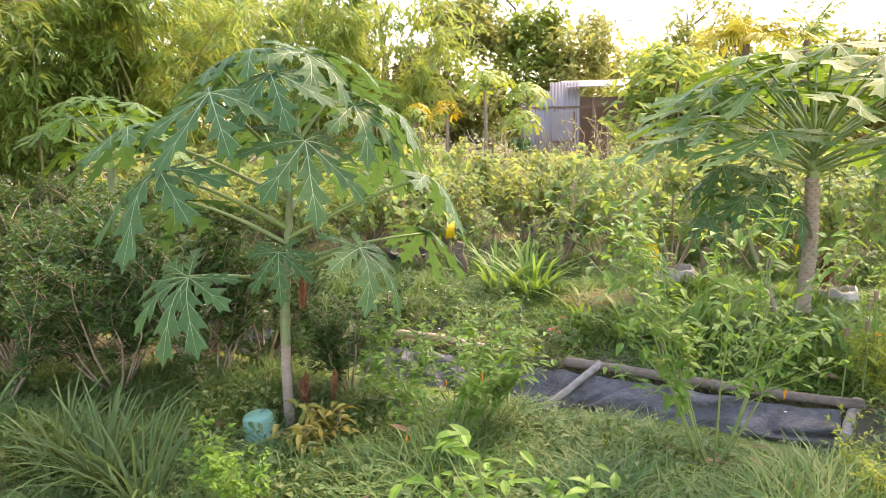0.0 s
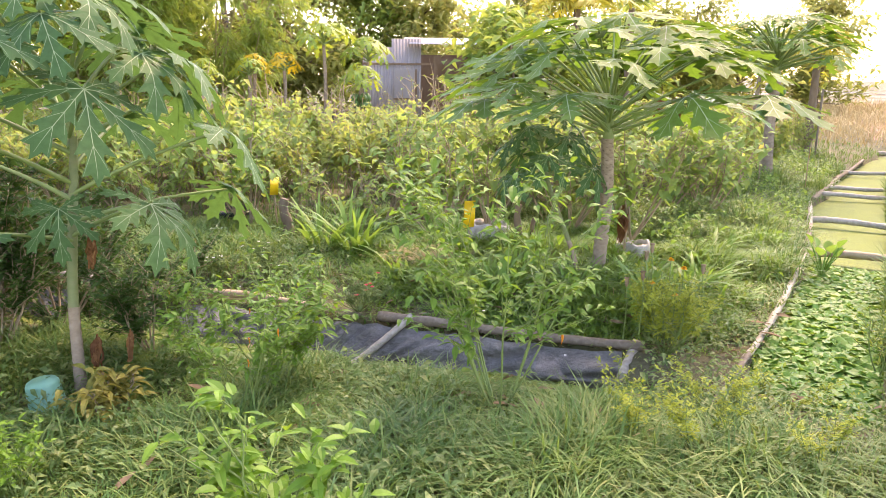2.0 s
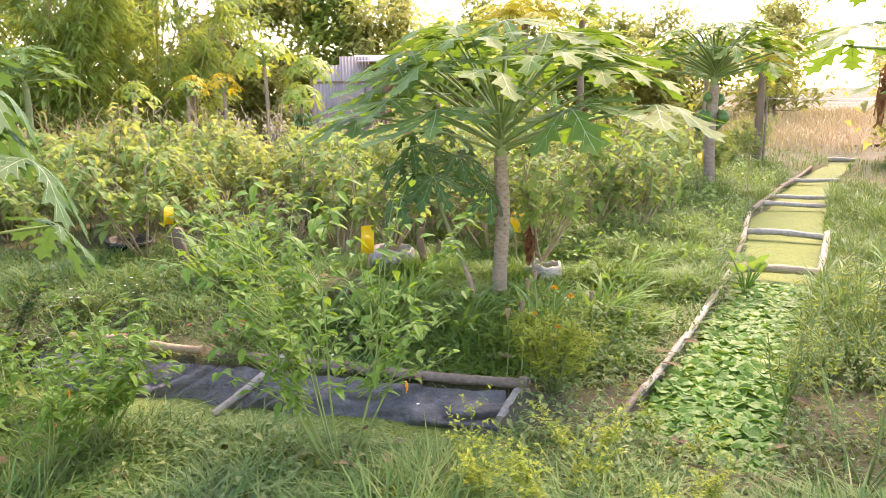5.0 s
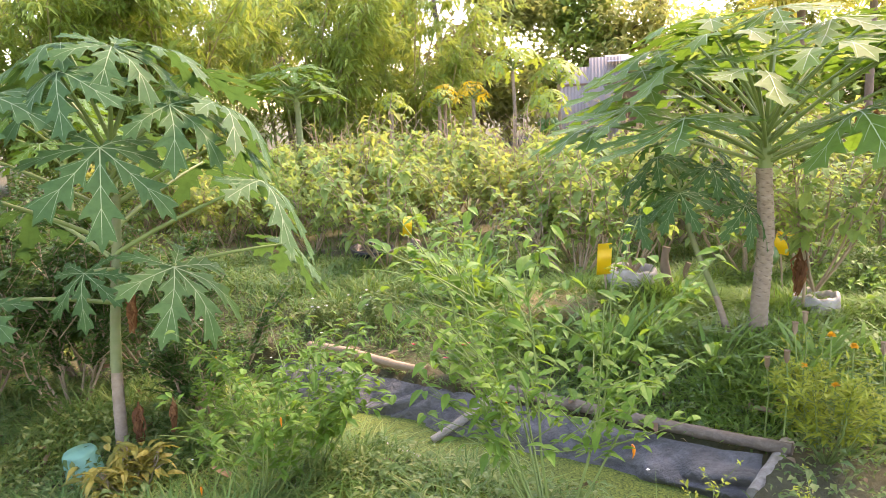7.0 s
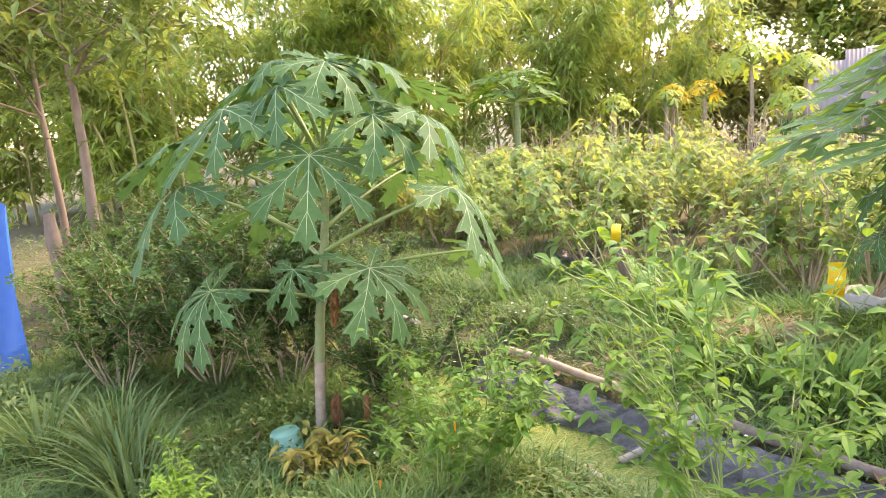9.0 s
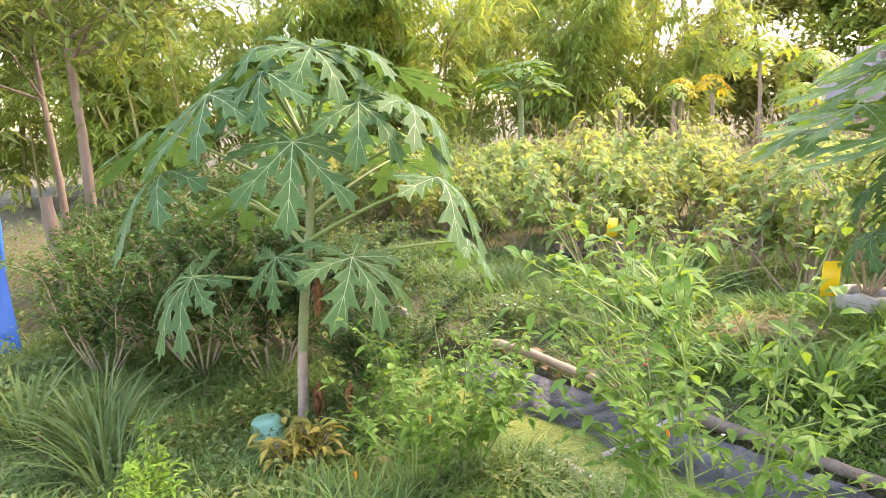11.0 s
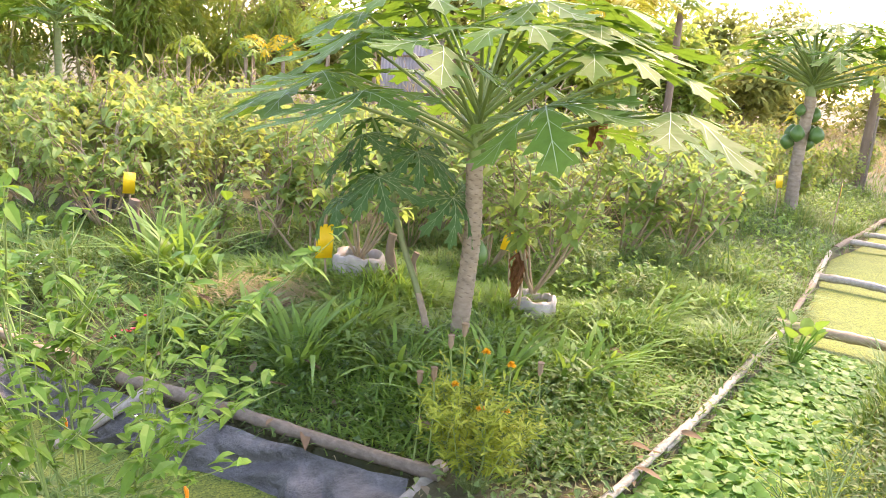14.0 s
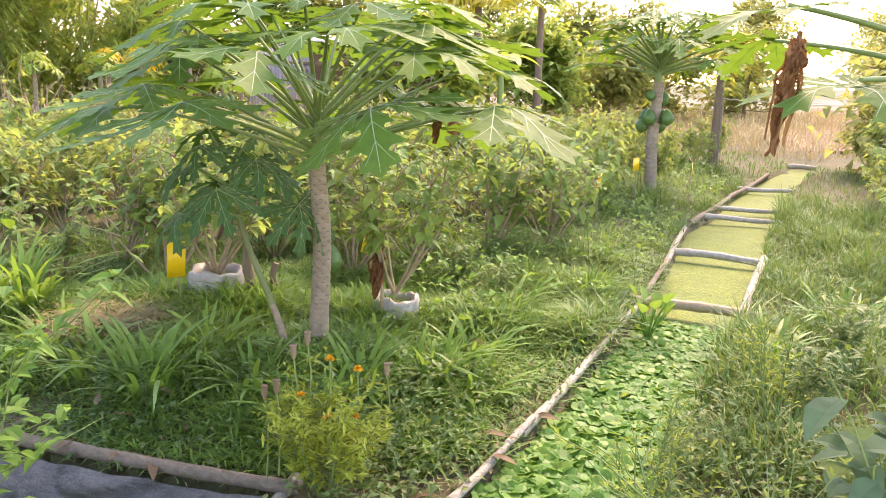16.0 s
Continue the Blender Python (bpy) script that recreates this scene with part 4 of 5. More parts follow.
def herbs(name, n, box, keep, size, top, label, mat="herb_leaf"):
    """Low leafy weeds in loose patches."""
    x, y = scatter(n, *box, keep)
    pat = np.sin(x * 3.1 + 2 * np.sin(y * 2.3)) * np.cos(y * 3.7 - x) + rng.normal(0, 0.5, len(x))
    x, y = x[pat > 0.0], y[pat > 0.0]
    bb = Buf()
    a = rng.uniform(0, 6.28, len(x))
    ln = rng.uniform(size[0], size[1], len(x))
    leaves(bb, np.stack([x, y, land(x, y) + rng.uniform(0.01, top, len(x))], 1), np.stack([np.cos(a), np.sin(a), rng.normal(0.2, 0.4, len(x))], 1), ln, ln * rng.uniform(0.3, 0.6, len(x)), droop=0.3)
    return tagged(put(name, bb, mat, smooth=False), label, "weeds", kind="stuff")


herbs("weed_cover", 30000, (-2.6, 4.6, 1.7, 3.9), lambda x, y: dry(x, y) & ((d1(x, y)[1] > 0.75) | (d1(x, y)[0] > 4.6)), (0.02, 0.06), 0.13, "low leafy green weeds on the near bank")
herbs("weed_cover", 16000, (-1.8, 5.6, 3.2, 7.2), lambda x, y: dry(x, y) & (d1(x, y)[1] < 0.0) & (d2(x, y)[1] < 0), (0.02, 0.06), 0.13, "low leafy green weeds on the planting bed")
herbs("weed_cover", 26000, (3.0, 10.0, 1.6, 10.0), lambda x, y: dry(x, y) & (d2(x, y)[2] < 0.0), (0.02, 0.06), 0.2, "low leafy green weeds along the channel")
herbs("weed_cover", 22000, (3.4, 9.6, 4.2, 11.0), lambda x, y: dry(x, y) & (d2(x, y)[1] < -0.1) & (d2(x, y)[1] > -1.9), (0.03, 0.085), 0.26, "leafy weeds on the sunny channel bank", "broad_grass")
herbs("weed_cover", 26000, (-8.0, -1.5, 2.5, 11.0), dry, (0.03, 0.09), 0.25, "low shaded weeds under the bamboo")

# ---- bamboo grove and trees behind ----


def bamboo_clump(x, y, n, h, seed, spread=1.0, per=16, leaf="bamboo_leaf", size=0.2):
    r = np.random.default_rng(seed)
    root = thing("bamboo_clump", x, y, 0, "tall bamboo clump with arching leafy culms", "bamboo", "bamboo grove")
    cb, fb = Buf(), Buf()
    for _ in range(n):
        a = r.uniform(0, 6.28)
        rr = spread * math.sqrt(r.uniform(0, 1))
        b0 = np.array([math.cos(a) * rr, math.sin(a) * rr, 0])
        a2 = a + r.normal(0, 0.7)
        hh = h * r.uniform(0.7, 1.1)
        bend = r.uniform(0.15, 0.5) * hh
        t = np.linspace(0, 1, 9)
        pts = b0 + np.stack([np.cos(a2) * bend * t ** 2.2, np.sin(a2) * bend * t ** 2.2, hh * (t - 0.12 * t ** 4)], 1)
        cm = Buf()
        tube(cm, pts, 0.03 * (1 - 0.85 * t) + 0.004, 5, 0, False)
        put("culm", cm, "bamboo_culm", root)
        m = 14 + int(hh * 3.0)
        tk = r.uniform(0.16, 1.0, m)
        o = np.stack([np.interp(tk, t, pts[:, q]) for q in range(3)], 1)
        aa = r.uniform(0, 6.28, m)
        d = np.stack([np.cos(aa), np.sin(aa), r.uniform(-0.5, 0.45, m)], 1)
        ln = r.uniform(0.35, 1.0, m)
        q = o + unit(d) * ln[:, None] - np.array([0, 0, 1]) * (0.28 * ln ** 2)[:, None]
        for i in range(m):
            tube(cb, np.array([o[i], (o[i] + q[i]) / 2 + [0, 0, 0.06], q[i]]), [0.006, 0.004, 0.002], 3, 0, False)
        k = np.repeat(np.arange(m), per)
        tt = r.uniform(0.2, 1.05, len(k))[:, None]
        p = o[k] + (q - o)[k] * tt + r.normal(0, 0.08, (len(k), 3))
        ad = aa[k] + r.normal(0, 0.9, len(k))
        dd = np.stack([np.cos(ad), np.sin(ad), r.normal(-0.4, 0.5, len(k))], 1)
        ls = size * r.uniform(0.6, 1.15, len(k))
        leaves(fb, p, dd, ls, ls * 0.23, droop=0.2)
    tagged(put("branchwork", cb, "bamboo_culm", root), kind="stuff")
    put("foliage", fb, leaf, root, smooth=False)
    return root


for k, (x, y, n, h) in enumerate([(-5.2, 14.5, 15, 5.5), (-3.4, 17.0, 15, 6.0), (-7.2, 13.0, 14, 5.5), (-9.4, 11.5, 14, 5.5), (-6.4, 17.5, 14, 6.5), (-1.4, 19.5, 12, 5.2), (-9.5, 15.5, 14, 6.5), (-11.8, 9.5, 13, 5.5),
                                  (-12.5, 13.0, 12, 6.5), (-8.0, 9.8, 10, 5.0), (-3.2, 21.5, 12, 6.5)]):
    bamboo_clump(x, y, n, h, 100 + k, 1.15, 32, size=0.26)


def tree(x, y, h, r0, crown_r, seed, leaf, name, label, n_leaf=2600, size=0.28, lean=(0.0, 0.0), crown_from=0.4, bark="tree_bark", wide=1.0, width=0.5):
    r = np.random.default_rng(seed)
    root = thing(name, x, y, 0, label, "tree", "trees around the garden")
    tb, fb = Buf(), Buf()
    t = np.linspace(0, 1, 12)
    pts = np.stack([lean[0] * t + 0.06 * np.sin(t * 5 + seed), lean[1] * t + 0.05 * np.cos(t * 4), h * 0.85 * t - 0.05], 1)
    tube(tb, pts, r0 * (1 - 0.75 * t) + 0.15 * r0 * np.exp(-t * 14), 9)
    tips = []
    for _ in range(16):
        k = r.uniform(crown_from, 1.0)
        o = np.array([np.interp(k, t, pts[:, q]) for q in range(3)])
        a = r.uniform(0, 6.28)
        ln = crown_r * r.uniform(0.5, 1.1) * (1.15 - 0.5 * k)
        e = o + np.array([math.cos(a) * ln * wide, math.sin(a) * ln * wide, ln * r.uniform(0.1, 0.8)])
        md = (o + e) / 2 + r.normal(0, 0.06 * ln, 3)
        tube(tb, np.array([o, md, e]), [r0 * 0.35, r0 * 0.22, r0 * 0.08], 5, 0, False)
        for _ in range(5):
            o2 = o + (e - o) * r.uniform(0.35, 1)
            e2 = o2 + r.normal(0, 0.3 * ln, 3) + [0, 0, 0.08 * ln]
            tube(tb, np.array([o2, (o2 + e2) / 2, e2]), [r0 * 0.12, r0 * 0.08, r0 * 0.03], 4, 0, False)
            tips.append((o2, e2))
    per = max(1, n_leaf // len(tips))
    foliage(fb, r, tips, per, size, width, 0.3, 0, False, 0.0, 0.85)
    put("trunk", tb, bark, root)
    put("crown", fb, leaf, root, smooth=False)
    return root


# slim trees beside the blue sheet, at the garden's edge
tree(-4.15, 5.2, 4.8, 0.06, 1.7, 201, "tree_leaf", "tree", "slim grey-barked tree with drooping dark green leaves", 4200, 0.2, (0.1, 0.1), 0.5, wide=1.2, width=0.3)
tree(-5.6, 6.0, 4.2, 0.05, 1.6, 202, "tree_leaf", "tree", "slim dark tree with hanging leaves", 4000, 0.2, (0.1, 0.1), 0.4, width=0.3)
tree(-6.3, 4.4, 4.4, 0.08, 1.9, 203, "tree_leaf", "tree", "leafy green tree behind the blue sheet", 4500, 0.2, (0, 0), 0.2, width=0.35)
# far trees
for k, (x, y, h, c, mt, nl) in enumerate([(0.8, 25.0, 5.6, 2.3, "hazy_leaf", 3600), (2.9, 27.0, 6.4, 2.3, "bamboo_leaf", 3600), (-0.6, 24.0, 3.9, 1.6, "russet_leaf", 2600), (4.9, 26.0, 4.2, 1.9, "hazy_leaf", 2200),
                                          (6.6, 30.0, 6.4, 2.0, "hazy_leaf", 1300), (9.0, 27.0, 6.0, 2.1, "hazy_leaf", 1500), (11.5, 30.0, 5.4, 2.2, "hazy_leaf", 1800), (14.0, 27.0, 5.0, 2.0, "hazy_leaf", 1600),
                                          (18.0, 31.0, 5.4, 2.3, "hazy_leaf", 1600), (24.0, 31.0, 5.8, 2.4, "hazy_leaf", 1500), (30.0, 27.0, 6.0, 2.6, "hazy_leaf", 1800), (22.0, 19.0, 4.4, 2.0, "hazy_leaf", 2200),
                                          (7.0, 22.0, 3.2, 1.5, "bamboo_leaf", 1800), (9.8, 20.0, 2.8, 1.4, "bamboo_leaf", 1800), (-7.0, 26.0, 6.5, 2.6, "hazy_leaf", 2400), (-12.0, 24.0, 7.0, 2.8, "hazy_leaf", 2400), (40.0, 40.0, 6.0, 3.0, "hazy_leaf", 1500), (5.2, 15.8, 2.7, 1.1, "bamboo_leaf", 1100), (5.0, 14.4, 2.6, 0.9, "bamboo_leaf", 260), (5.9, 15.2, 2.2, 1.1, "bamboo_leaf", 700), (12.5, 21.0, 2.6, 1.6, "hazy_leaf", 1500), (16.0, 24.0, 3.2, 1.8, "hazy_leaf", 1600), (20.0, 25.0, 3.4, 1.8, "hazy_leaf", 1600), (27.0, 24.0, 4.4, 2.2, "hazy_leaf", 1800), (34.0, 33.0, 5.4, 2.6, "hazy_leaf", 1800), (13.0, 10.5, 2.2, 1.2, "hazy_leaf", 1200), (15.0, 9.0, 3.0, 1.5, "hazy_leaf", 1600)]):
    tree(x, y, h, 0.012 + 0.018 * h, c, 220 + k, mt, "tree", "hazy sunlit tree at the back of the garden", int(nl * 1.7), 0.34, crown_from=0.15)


def palm(x, y, h, r0, n, ln, label, seed, leaf="palm_yellow", bark="tree_bark", droop=0.6, skirt=0, lean=(0, 0), wide=0.06):
    r = np.random.default_rng(seed)
    root = thing("palm_tree", x, y, 0, label, "palm tree", "palms")
    tb = Buf()
    t = np.linspace(0, 1, 24)
    tube(tb, np.stack([lean[0] * t * t, lean[1] * t * t, h * t - 0.05], 1), r0 * (1 - 0.25 * t) * (1 + 0.05 * ((np.arange(24) % 2) == 0)), 9)
    put("trunk", tb, bark, root)
    top = np.array([lean[0], lean[1], h])
    for i in range(n + skirt):
        fb = Buf()
        dead = i >= n
        a = i * 2.4 + r.normal(0, 0.2)
        e = r.uniform(0.1, 1.25) if not dead else r.uniform(-1.4, -1.0)
        q = np.linspace(0, 1, 9)
        l2 = ln * r.uniform(0.75, 1.1) * (0.55 if dead else 1)
        o = np.array([math.cos(a) * math.cos(e), math.sin(a) * math.cos(e), math.sin(e)])
        pts = top + o * (l2 * q)[:, None] - np.array([0, 0, 1]) * (droop * l2 * q ** 2)[:, None]
        tube(fb, pts, 0.016 * (1 - 0.8 * q), 4, 0, False)
        k = np.repeat(np.arange(1, 9), 6)
        tt = r.uniform(-0.5, 0.5, len(k)) / 9 + q[k]
        p = np.stack([np.interp(tt, q, pts[:, z]) for z in range(3)], 1)
        sgn = np.where(np.arange(len(k)) % 2 == 0, 1.0, -1.0)
        s = unit(np.cross(o, [0, 0, 1.0]))
        d = s[None] * sgn[:, None] + o[None] * 0.7 + np.array([0, 0, -0.35])
        leaves(fb, p, d, ln * 0.34 * (1.1 - 0.6 * tt), wide, droop=0.35)
        put("frond", fb, "dead_leaf" if dead else leaf, root, "dead brown frond" if dead else "")
    return root


palm(-2.85, 40.0, 9.5, 0.17, 14, 2.2, "tall dark palm trunk against the sky", 301, "tree_leaf", "dark_bark", lean=(-0.9, 0))
palm(-3.2, 30.0, 5.9, 0.16, 12, 1.8, "palm with a skirt of dead brown fronds", 302, "tree_leaf", "dark_bark", skirt=14)
palm(7.1, 16.5, 3.0, 0.1, 15, 1.7, "young palm with yellow-green arching fronds", 303)
palm(9.1, 18.0, 3.2, 0.1, 9, 1.7, "thin palm with upright fronds", 304, "bamboo_leaf", droop=0.3)
palm(10.3, 12.3, 2.05, 0.08, 12, 1.2, "small palm with yellowed drooping fronds", 305, droop=0.95)


def banana(x, y, h, n, label, seed):
    r = np.random.default_rng(seed)
    root = thing("banana_plant", x, y, 0.1, label, "banana plant", "banana plants")
    tb = Buf()
    tube(tb, [[0, 0, -0.05], [0.02, 0, h * 0.5], [0, 0, h]], [0.09, 0.07, 0.04], 9)
    put("stem", tb, "green_stem", root)
    for i in range(n):
        fb = Buf()
        a = i * 2.4
        e = r.uniform(0.3, 1.2)
        d = np.array([[math.cos(a) * math.cos(e), math.sin(a) * math.cos(e), math.sin(e)]])
        broad_leaves(fb, [[0, 0, h - 0.05]], d, r.uniform(0.7, 1.0), 0.24, 0.55, 0.2, 0, np.linspace(0, 1, 9), (0.08, 0.35, 0.8, 1, 1, 0.97, 0.85, 0.55, 0.02))
        put("leaf", fb, "banana_leaf", root)
    return root


banana(6.85, 14.0, 1.75, 7, "banana plant with pale yellow-green leaves", 311)
banana(3.9, 14.5, 0.9, 5, "young banana plant near the shed", 312)

# ---- shed ----
shed = thing("shed", 3.9, 18.0, 0.0, "old corrugated tin shed with an open dark side", "shed", rz=-4)


def sheet(w, h, nx, amp):
    """Corrugated sheet in its xz plane, with thickness."""
    x = np.linspace(0, w, nx)
    y = amp * np.sin(x / 0.076 * 2 * np.pi / 1.0)
    fr, bk = np.stack([x, y, 0 * x], 1), np.stack([x, y + 0.012, 0 * x], 1)
    v = np.concatenate([fr, fr + [0, 0, h], bk + [0, 0, h], bk])
    i = np.arange(nx - 1)
    f = np.concatenate([np.stack([i + a * nx, i + 1 + a * nx, i + 1 + ((a + 1) % 4) * nx, i + ((a + 1) % 4) * nx], 1) for a in range(4)])
    return Buf().add(v, f)


def box(w, d, h):
    v = np.array([[0, 0, 0], [w, 0, 0], [w, d, 0], [0, d, 0], [0, 0, h], [w, 0, h], [w, d, h], [0, d, h]], float)
    f = np.array([[0, 3, 2, 1], [4, 5, 6, 7], [0, 1, 5, 4], [1, 2, 6, 5], [2, 3, 7, 6], [3, 0, 4, 7]])
    return Buf().add(v, f)


for k, (x, w, h) in enumerate(((-1.6, 0.72, 2.1), (-0.91, 0.72, 2.3))):
    put("wall_panel", sheet(w, h, 60, 0.01), "tin_wall", shed).location = (x, 0, 0)
for y, z, h in ((-0.03, 0.9, 0.68),):
    put("shutter", box(0.5, 0.025, h), "tin_wall", shed, smooth=False).location = (-0.85, -0.045, z)
    put("shutter_batten", box(0.54, 0.02, 0.04), "shed_wood", shed, smooth=False).location = (-0.87, -0.07, z - 0.05)
    put("shutter_batten", box(0.04, 0.02, h), "shed_wood", shed, smooth=False).location = (-0.34, -0.07, z)
    put("shutter_batten", box(1.7, 0.02, 0.05), "shed_wood", shed, smooth=False).location = (-1.6, -0.04, 1.68)
put("back_wall", box(4.2, 0.08, 2.0), "shed_wood", shed, smooth=False).location = (-1.6, 2.6, 0)
put("side_wall", box(0.08, 2.6, 2.0), "shed_wood", shed, smooth=False).location = (-1.62, 0.02, 0)
put("front_rail", box(3.0, 0.06, 0.12), "shed_wood", shed, smooth=False).location = (0.1, 0.0, 1.72)
for x in (0.12, 1.5, 2.95):
    put("post", box(0.09, 0.09, 1.9), "shed_wood", shed, smooth=False).location = (x, 0.0, 0)
rf = put("roof", sheet(3.0, 2.4, 90, 0.012), "tin_roof", shed)
rf.matrix_basis = pose(-0.5, -0.3, 2.18, -84, 0, 0)

# ---- small things on the bed ----


def grow_bag(x, y, s, label, seed):
    r = np.random.default_rng(seed)
    z = float(land(x, y))
    root = thing("grow_bag", x, y, z - 0.07, label, "grow bag", "white grow bags")
    bb = Buf()
    t = np.linspace(0, 1, 16)
    a = np.linspace(0, 2 * np.pi, 28, endpoint=False)
    T, A = np.meshgrid(t, a, indexing="ij")
    R = 0.15 * s * (0.98 + 0.06 * np.sin(T * 3)) * (1 + 0.05 * np.sin(A * 5 + T * 4) + 0.045 * np.sin(A * 11 - T * 9) + 0.02 * np.sin(A * 17 + T * 13))
    Zv = 0.26 * s * T + (0.012 * np.sin(A * 3 + seed) + 0.008 * np.sin(A * 7 + 2 * seed)) * T ** 3
    v = np.stack([R * np.cos(A), R * np.sin(A), Zv], -1).reshape(-1, 3)
    inner = np.stack([(R[-1] - 0.012) * np.cos(a), (R[-1] - 0.012) * np.sin(a), Zv[-1] + 0.012], -1)
    low = np.stack([(R[-1] - 0.016) * np.cos(a), (R[-1] - 0.016) * np.sin(a), Zv[-1] - 0.05], -1)
    v = np.concatenate([v, inner, low])
    i, j = np.arange(17)[:, None] * 28, np.arange(28)[None]
    j2 = (j + 1) % 28
    bb.add(v, np.stack([i + j, i + j2, i + 28 + j2, i + 28 + j], -1).reshape(-1, 4))
    put("bag", bb, "sack_weave", root)
    sb = Buf()
    v = np.concatenate([[[0, 0, 0.23 * s]], low])
    sb.add(v, np.array([[0, k + 1, (k + 1) % 28 + 1] for k in range(28)]))
    put("soil", sb, "soil", root)
    return root


grow_bag(2.28, 5.15, 1.0, "white woven grow bag filled with soil", 1)
bag = grow_bag(3.27, 4.7, 0.82, "slumped white woven grow bag with dry stems", 2)
withered = put("dead_stem", dead_leaf_buf(0.3, 12), "dead_leaf", bag, "withered red-brown plant", False)
withered.location = (-0.1, -0.08, 0.52)
tagged(withered, kind="stuff")
db = Buf()
tube(db, [[-0.1, -0.08, 0.0], [-0.09, -0.08, 0.28], [-0.1, -0.08, 0.55]], [0.01, 0.009, 0.006], 6)
put("stick", db, "pole_tan", bag)
plant(("eggplant", 1), 2.28, 5.15, 20, 0.85, "leafy eggplant growing from a white bag", "eggplant bush", "eggplant crop", "eggplant_bush", 0.3)
plant(("eggplant", 2), 3.27, 4.7, 70, 0.85, "leafy eggplant growing from a white bag", "eggplant bush", "eggplant crop", "eggplant_bush", 0.28)


def trap(x, y, z, w, h, rz, tilt=0):
    """A yellow sticky card on a wire hook and a stick."""
    root = thing("sticky_trap", x, y, z, "yellow sticky insect trap card hung on a stick", "insect trap", "sticky traps", rz)
    nx = 9
    xs = np.linspace(-w / 2, w / 2, nx)
    ys = 0.012 * np.sin(xs / w * 3)
    v = np.concatenate([np.stack([xs, ys + dy, 0 * xs + zz], 1) for dy, zz in ((0, 0), (0, h), (0.003, h), (0.003, 0))])
    i = np.arange(nx - 1)
    f = np.concatenate([np.stack([i + a * nx, i + 1 + a * nx, i + 1 + ((a + 1) % 4) * nx, i + ((a + 1) % 4) * nx], 1) for a in range(4)])
    c = put("card", Buf().add(v, f), "trap_yellow", root)
    c.rotation_euler = (0, radians(tilt), 0)
    sb = Buf()
    gz = float(land(x, y)) - z
    tube(sb, [[0.03, 0.02, gz - 0.03], [0.0, 0.01, h * 0.7], [0, 0.008, h + 0.05]], [0.007, 0.006, 0.004], 6)
    put("stick", sb, "twig", root)
    return root


trap(2.08, 4.95, 0.33, 0.1, 0.2, 12, 3)
trap(3.16, 5.0, 0.42, 0.1, 0.14, -20, 14)
trap(5.58, 7.0, 0.5, 0.1, 0.14, 30, 5)
trap(0.62, 6.1, 0.42, 0.08, 0.15, 20, 5)
trap(6.6, 8.2, 0.5, 0.1, 0.14, 10, -5)
trap(7.3, 8.2, 0.45, 0.1, 0.14, 40, -5)


def bowl(name, x, y, z, prof, mat, label, cat, tilt=(0, 0)):
    """A round vessel from a profile of radius and height."""
    bb = Buf()
    p = np.array(prof)
    a = np.linspace(0, 2 * np.pi, 28, endpoint=False)
    v = np.stack([p[:, :1] * np.cos(a), p[:, :1] * np.sin(a), np.repeat(p[:, 1:], 28, 1)], -1)
    i, j = np.arange(len(p) - 1)[:, None] * 28, np.arange(28)[None]
    j2 = (j + 1) % 28
    bb.add(v, np.stack([i + j, i + j2, i + 28 + j2, i + 28 + j], -1).reshape(-1, 4))
    ob = put(name, bb, mat)
    ob.matrix_basis = pose(x, y, z, tilt[0], tilt[1], 0)
    return tagged(ob, label, cat)


bowl("plastic_pot", -0.24, 2.92, 0.13, [(0.002, 0), (0.06, 0.001), (0.068, -0.012), (0.078, -0.15), (0.083, -0.152)], "teal_plastic", "upturned pale teal plastic pot by the trunk", "pot", (3, -6))
bowl("plastic_pot", 0.2, 6.6, 0.1, [(0.002, 0.0), (0.15, 0.001), (0.19, 0.1), (0.2, 0.13), (0.175, 0.13), (0.16, 0.08), (0.002, 0.07)], "black_plastic", "black plastic tub with a seedling in it", "pot", (4, 4))
plant(("eggplant", 3), 0.2, 6.6, 130, 0.6, "young eggplant in a black tub", "eggplant bush", "eggplant crop", "eggplant_bush", 0.17)


def stump(x, y, h, rr, label, seed, lean=(0, 0)):
    r = np.random.default_rng(seed)
    bb = Buf()
    t = np.linspace(0, 1, 10)
    tube(bb, np.stack([lean[0] * t + 0.02 * np.sin(t * 6), lean[1] * t, h * t - 0.04], 1), rr * (1 - 0.3 * t) * (1 + 0.12 * np.sin(t * 17 + seed)), 8)
    ob = put("stump", bb, "tree_bark")
    ob.location = (x, y, float(land(x, y)))
    return tagged(ob, label, "tree stump", "stumps")


stump(-3.92, 4.75, 0.9, 0.075, "broken dead tree stump with split bark", 1, (-0.15, 0.05))
stump(-4.05, 4.9, 0.6, 0.05, "leaning dead stick beside the stump", 2, (-0.2, 0))
stump(2.48, 4.98, 0.42, 0.035, "short dark dead stump in the grass", 3)
stump(2.6, 5.05, 0.3, 0.025, "short dark dead stump in the grass", 4, (0.03, 0))
stump(0.72, 5.95, 0.35, 0.05, "short dark dead stump in the grass", 5)
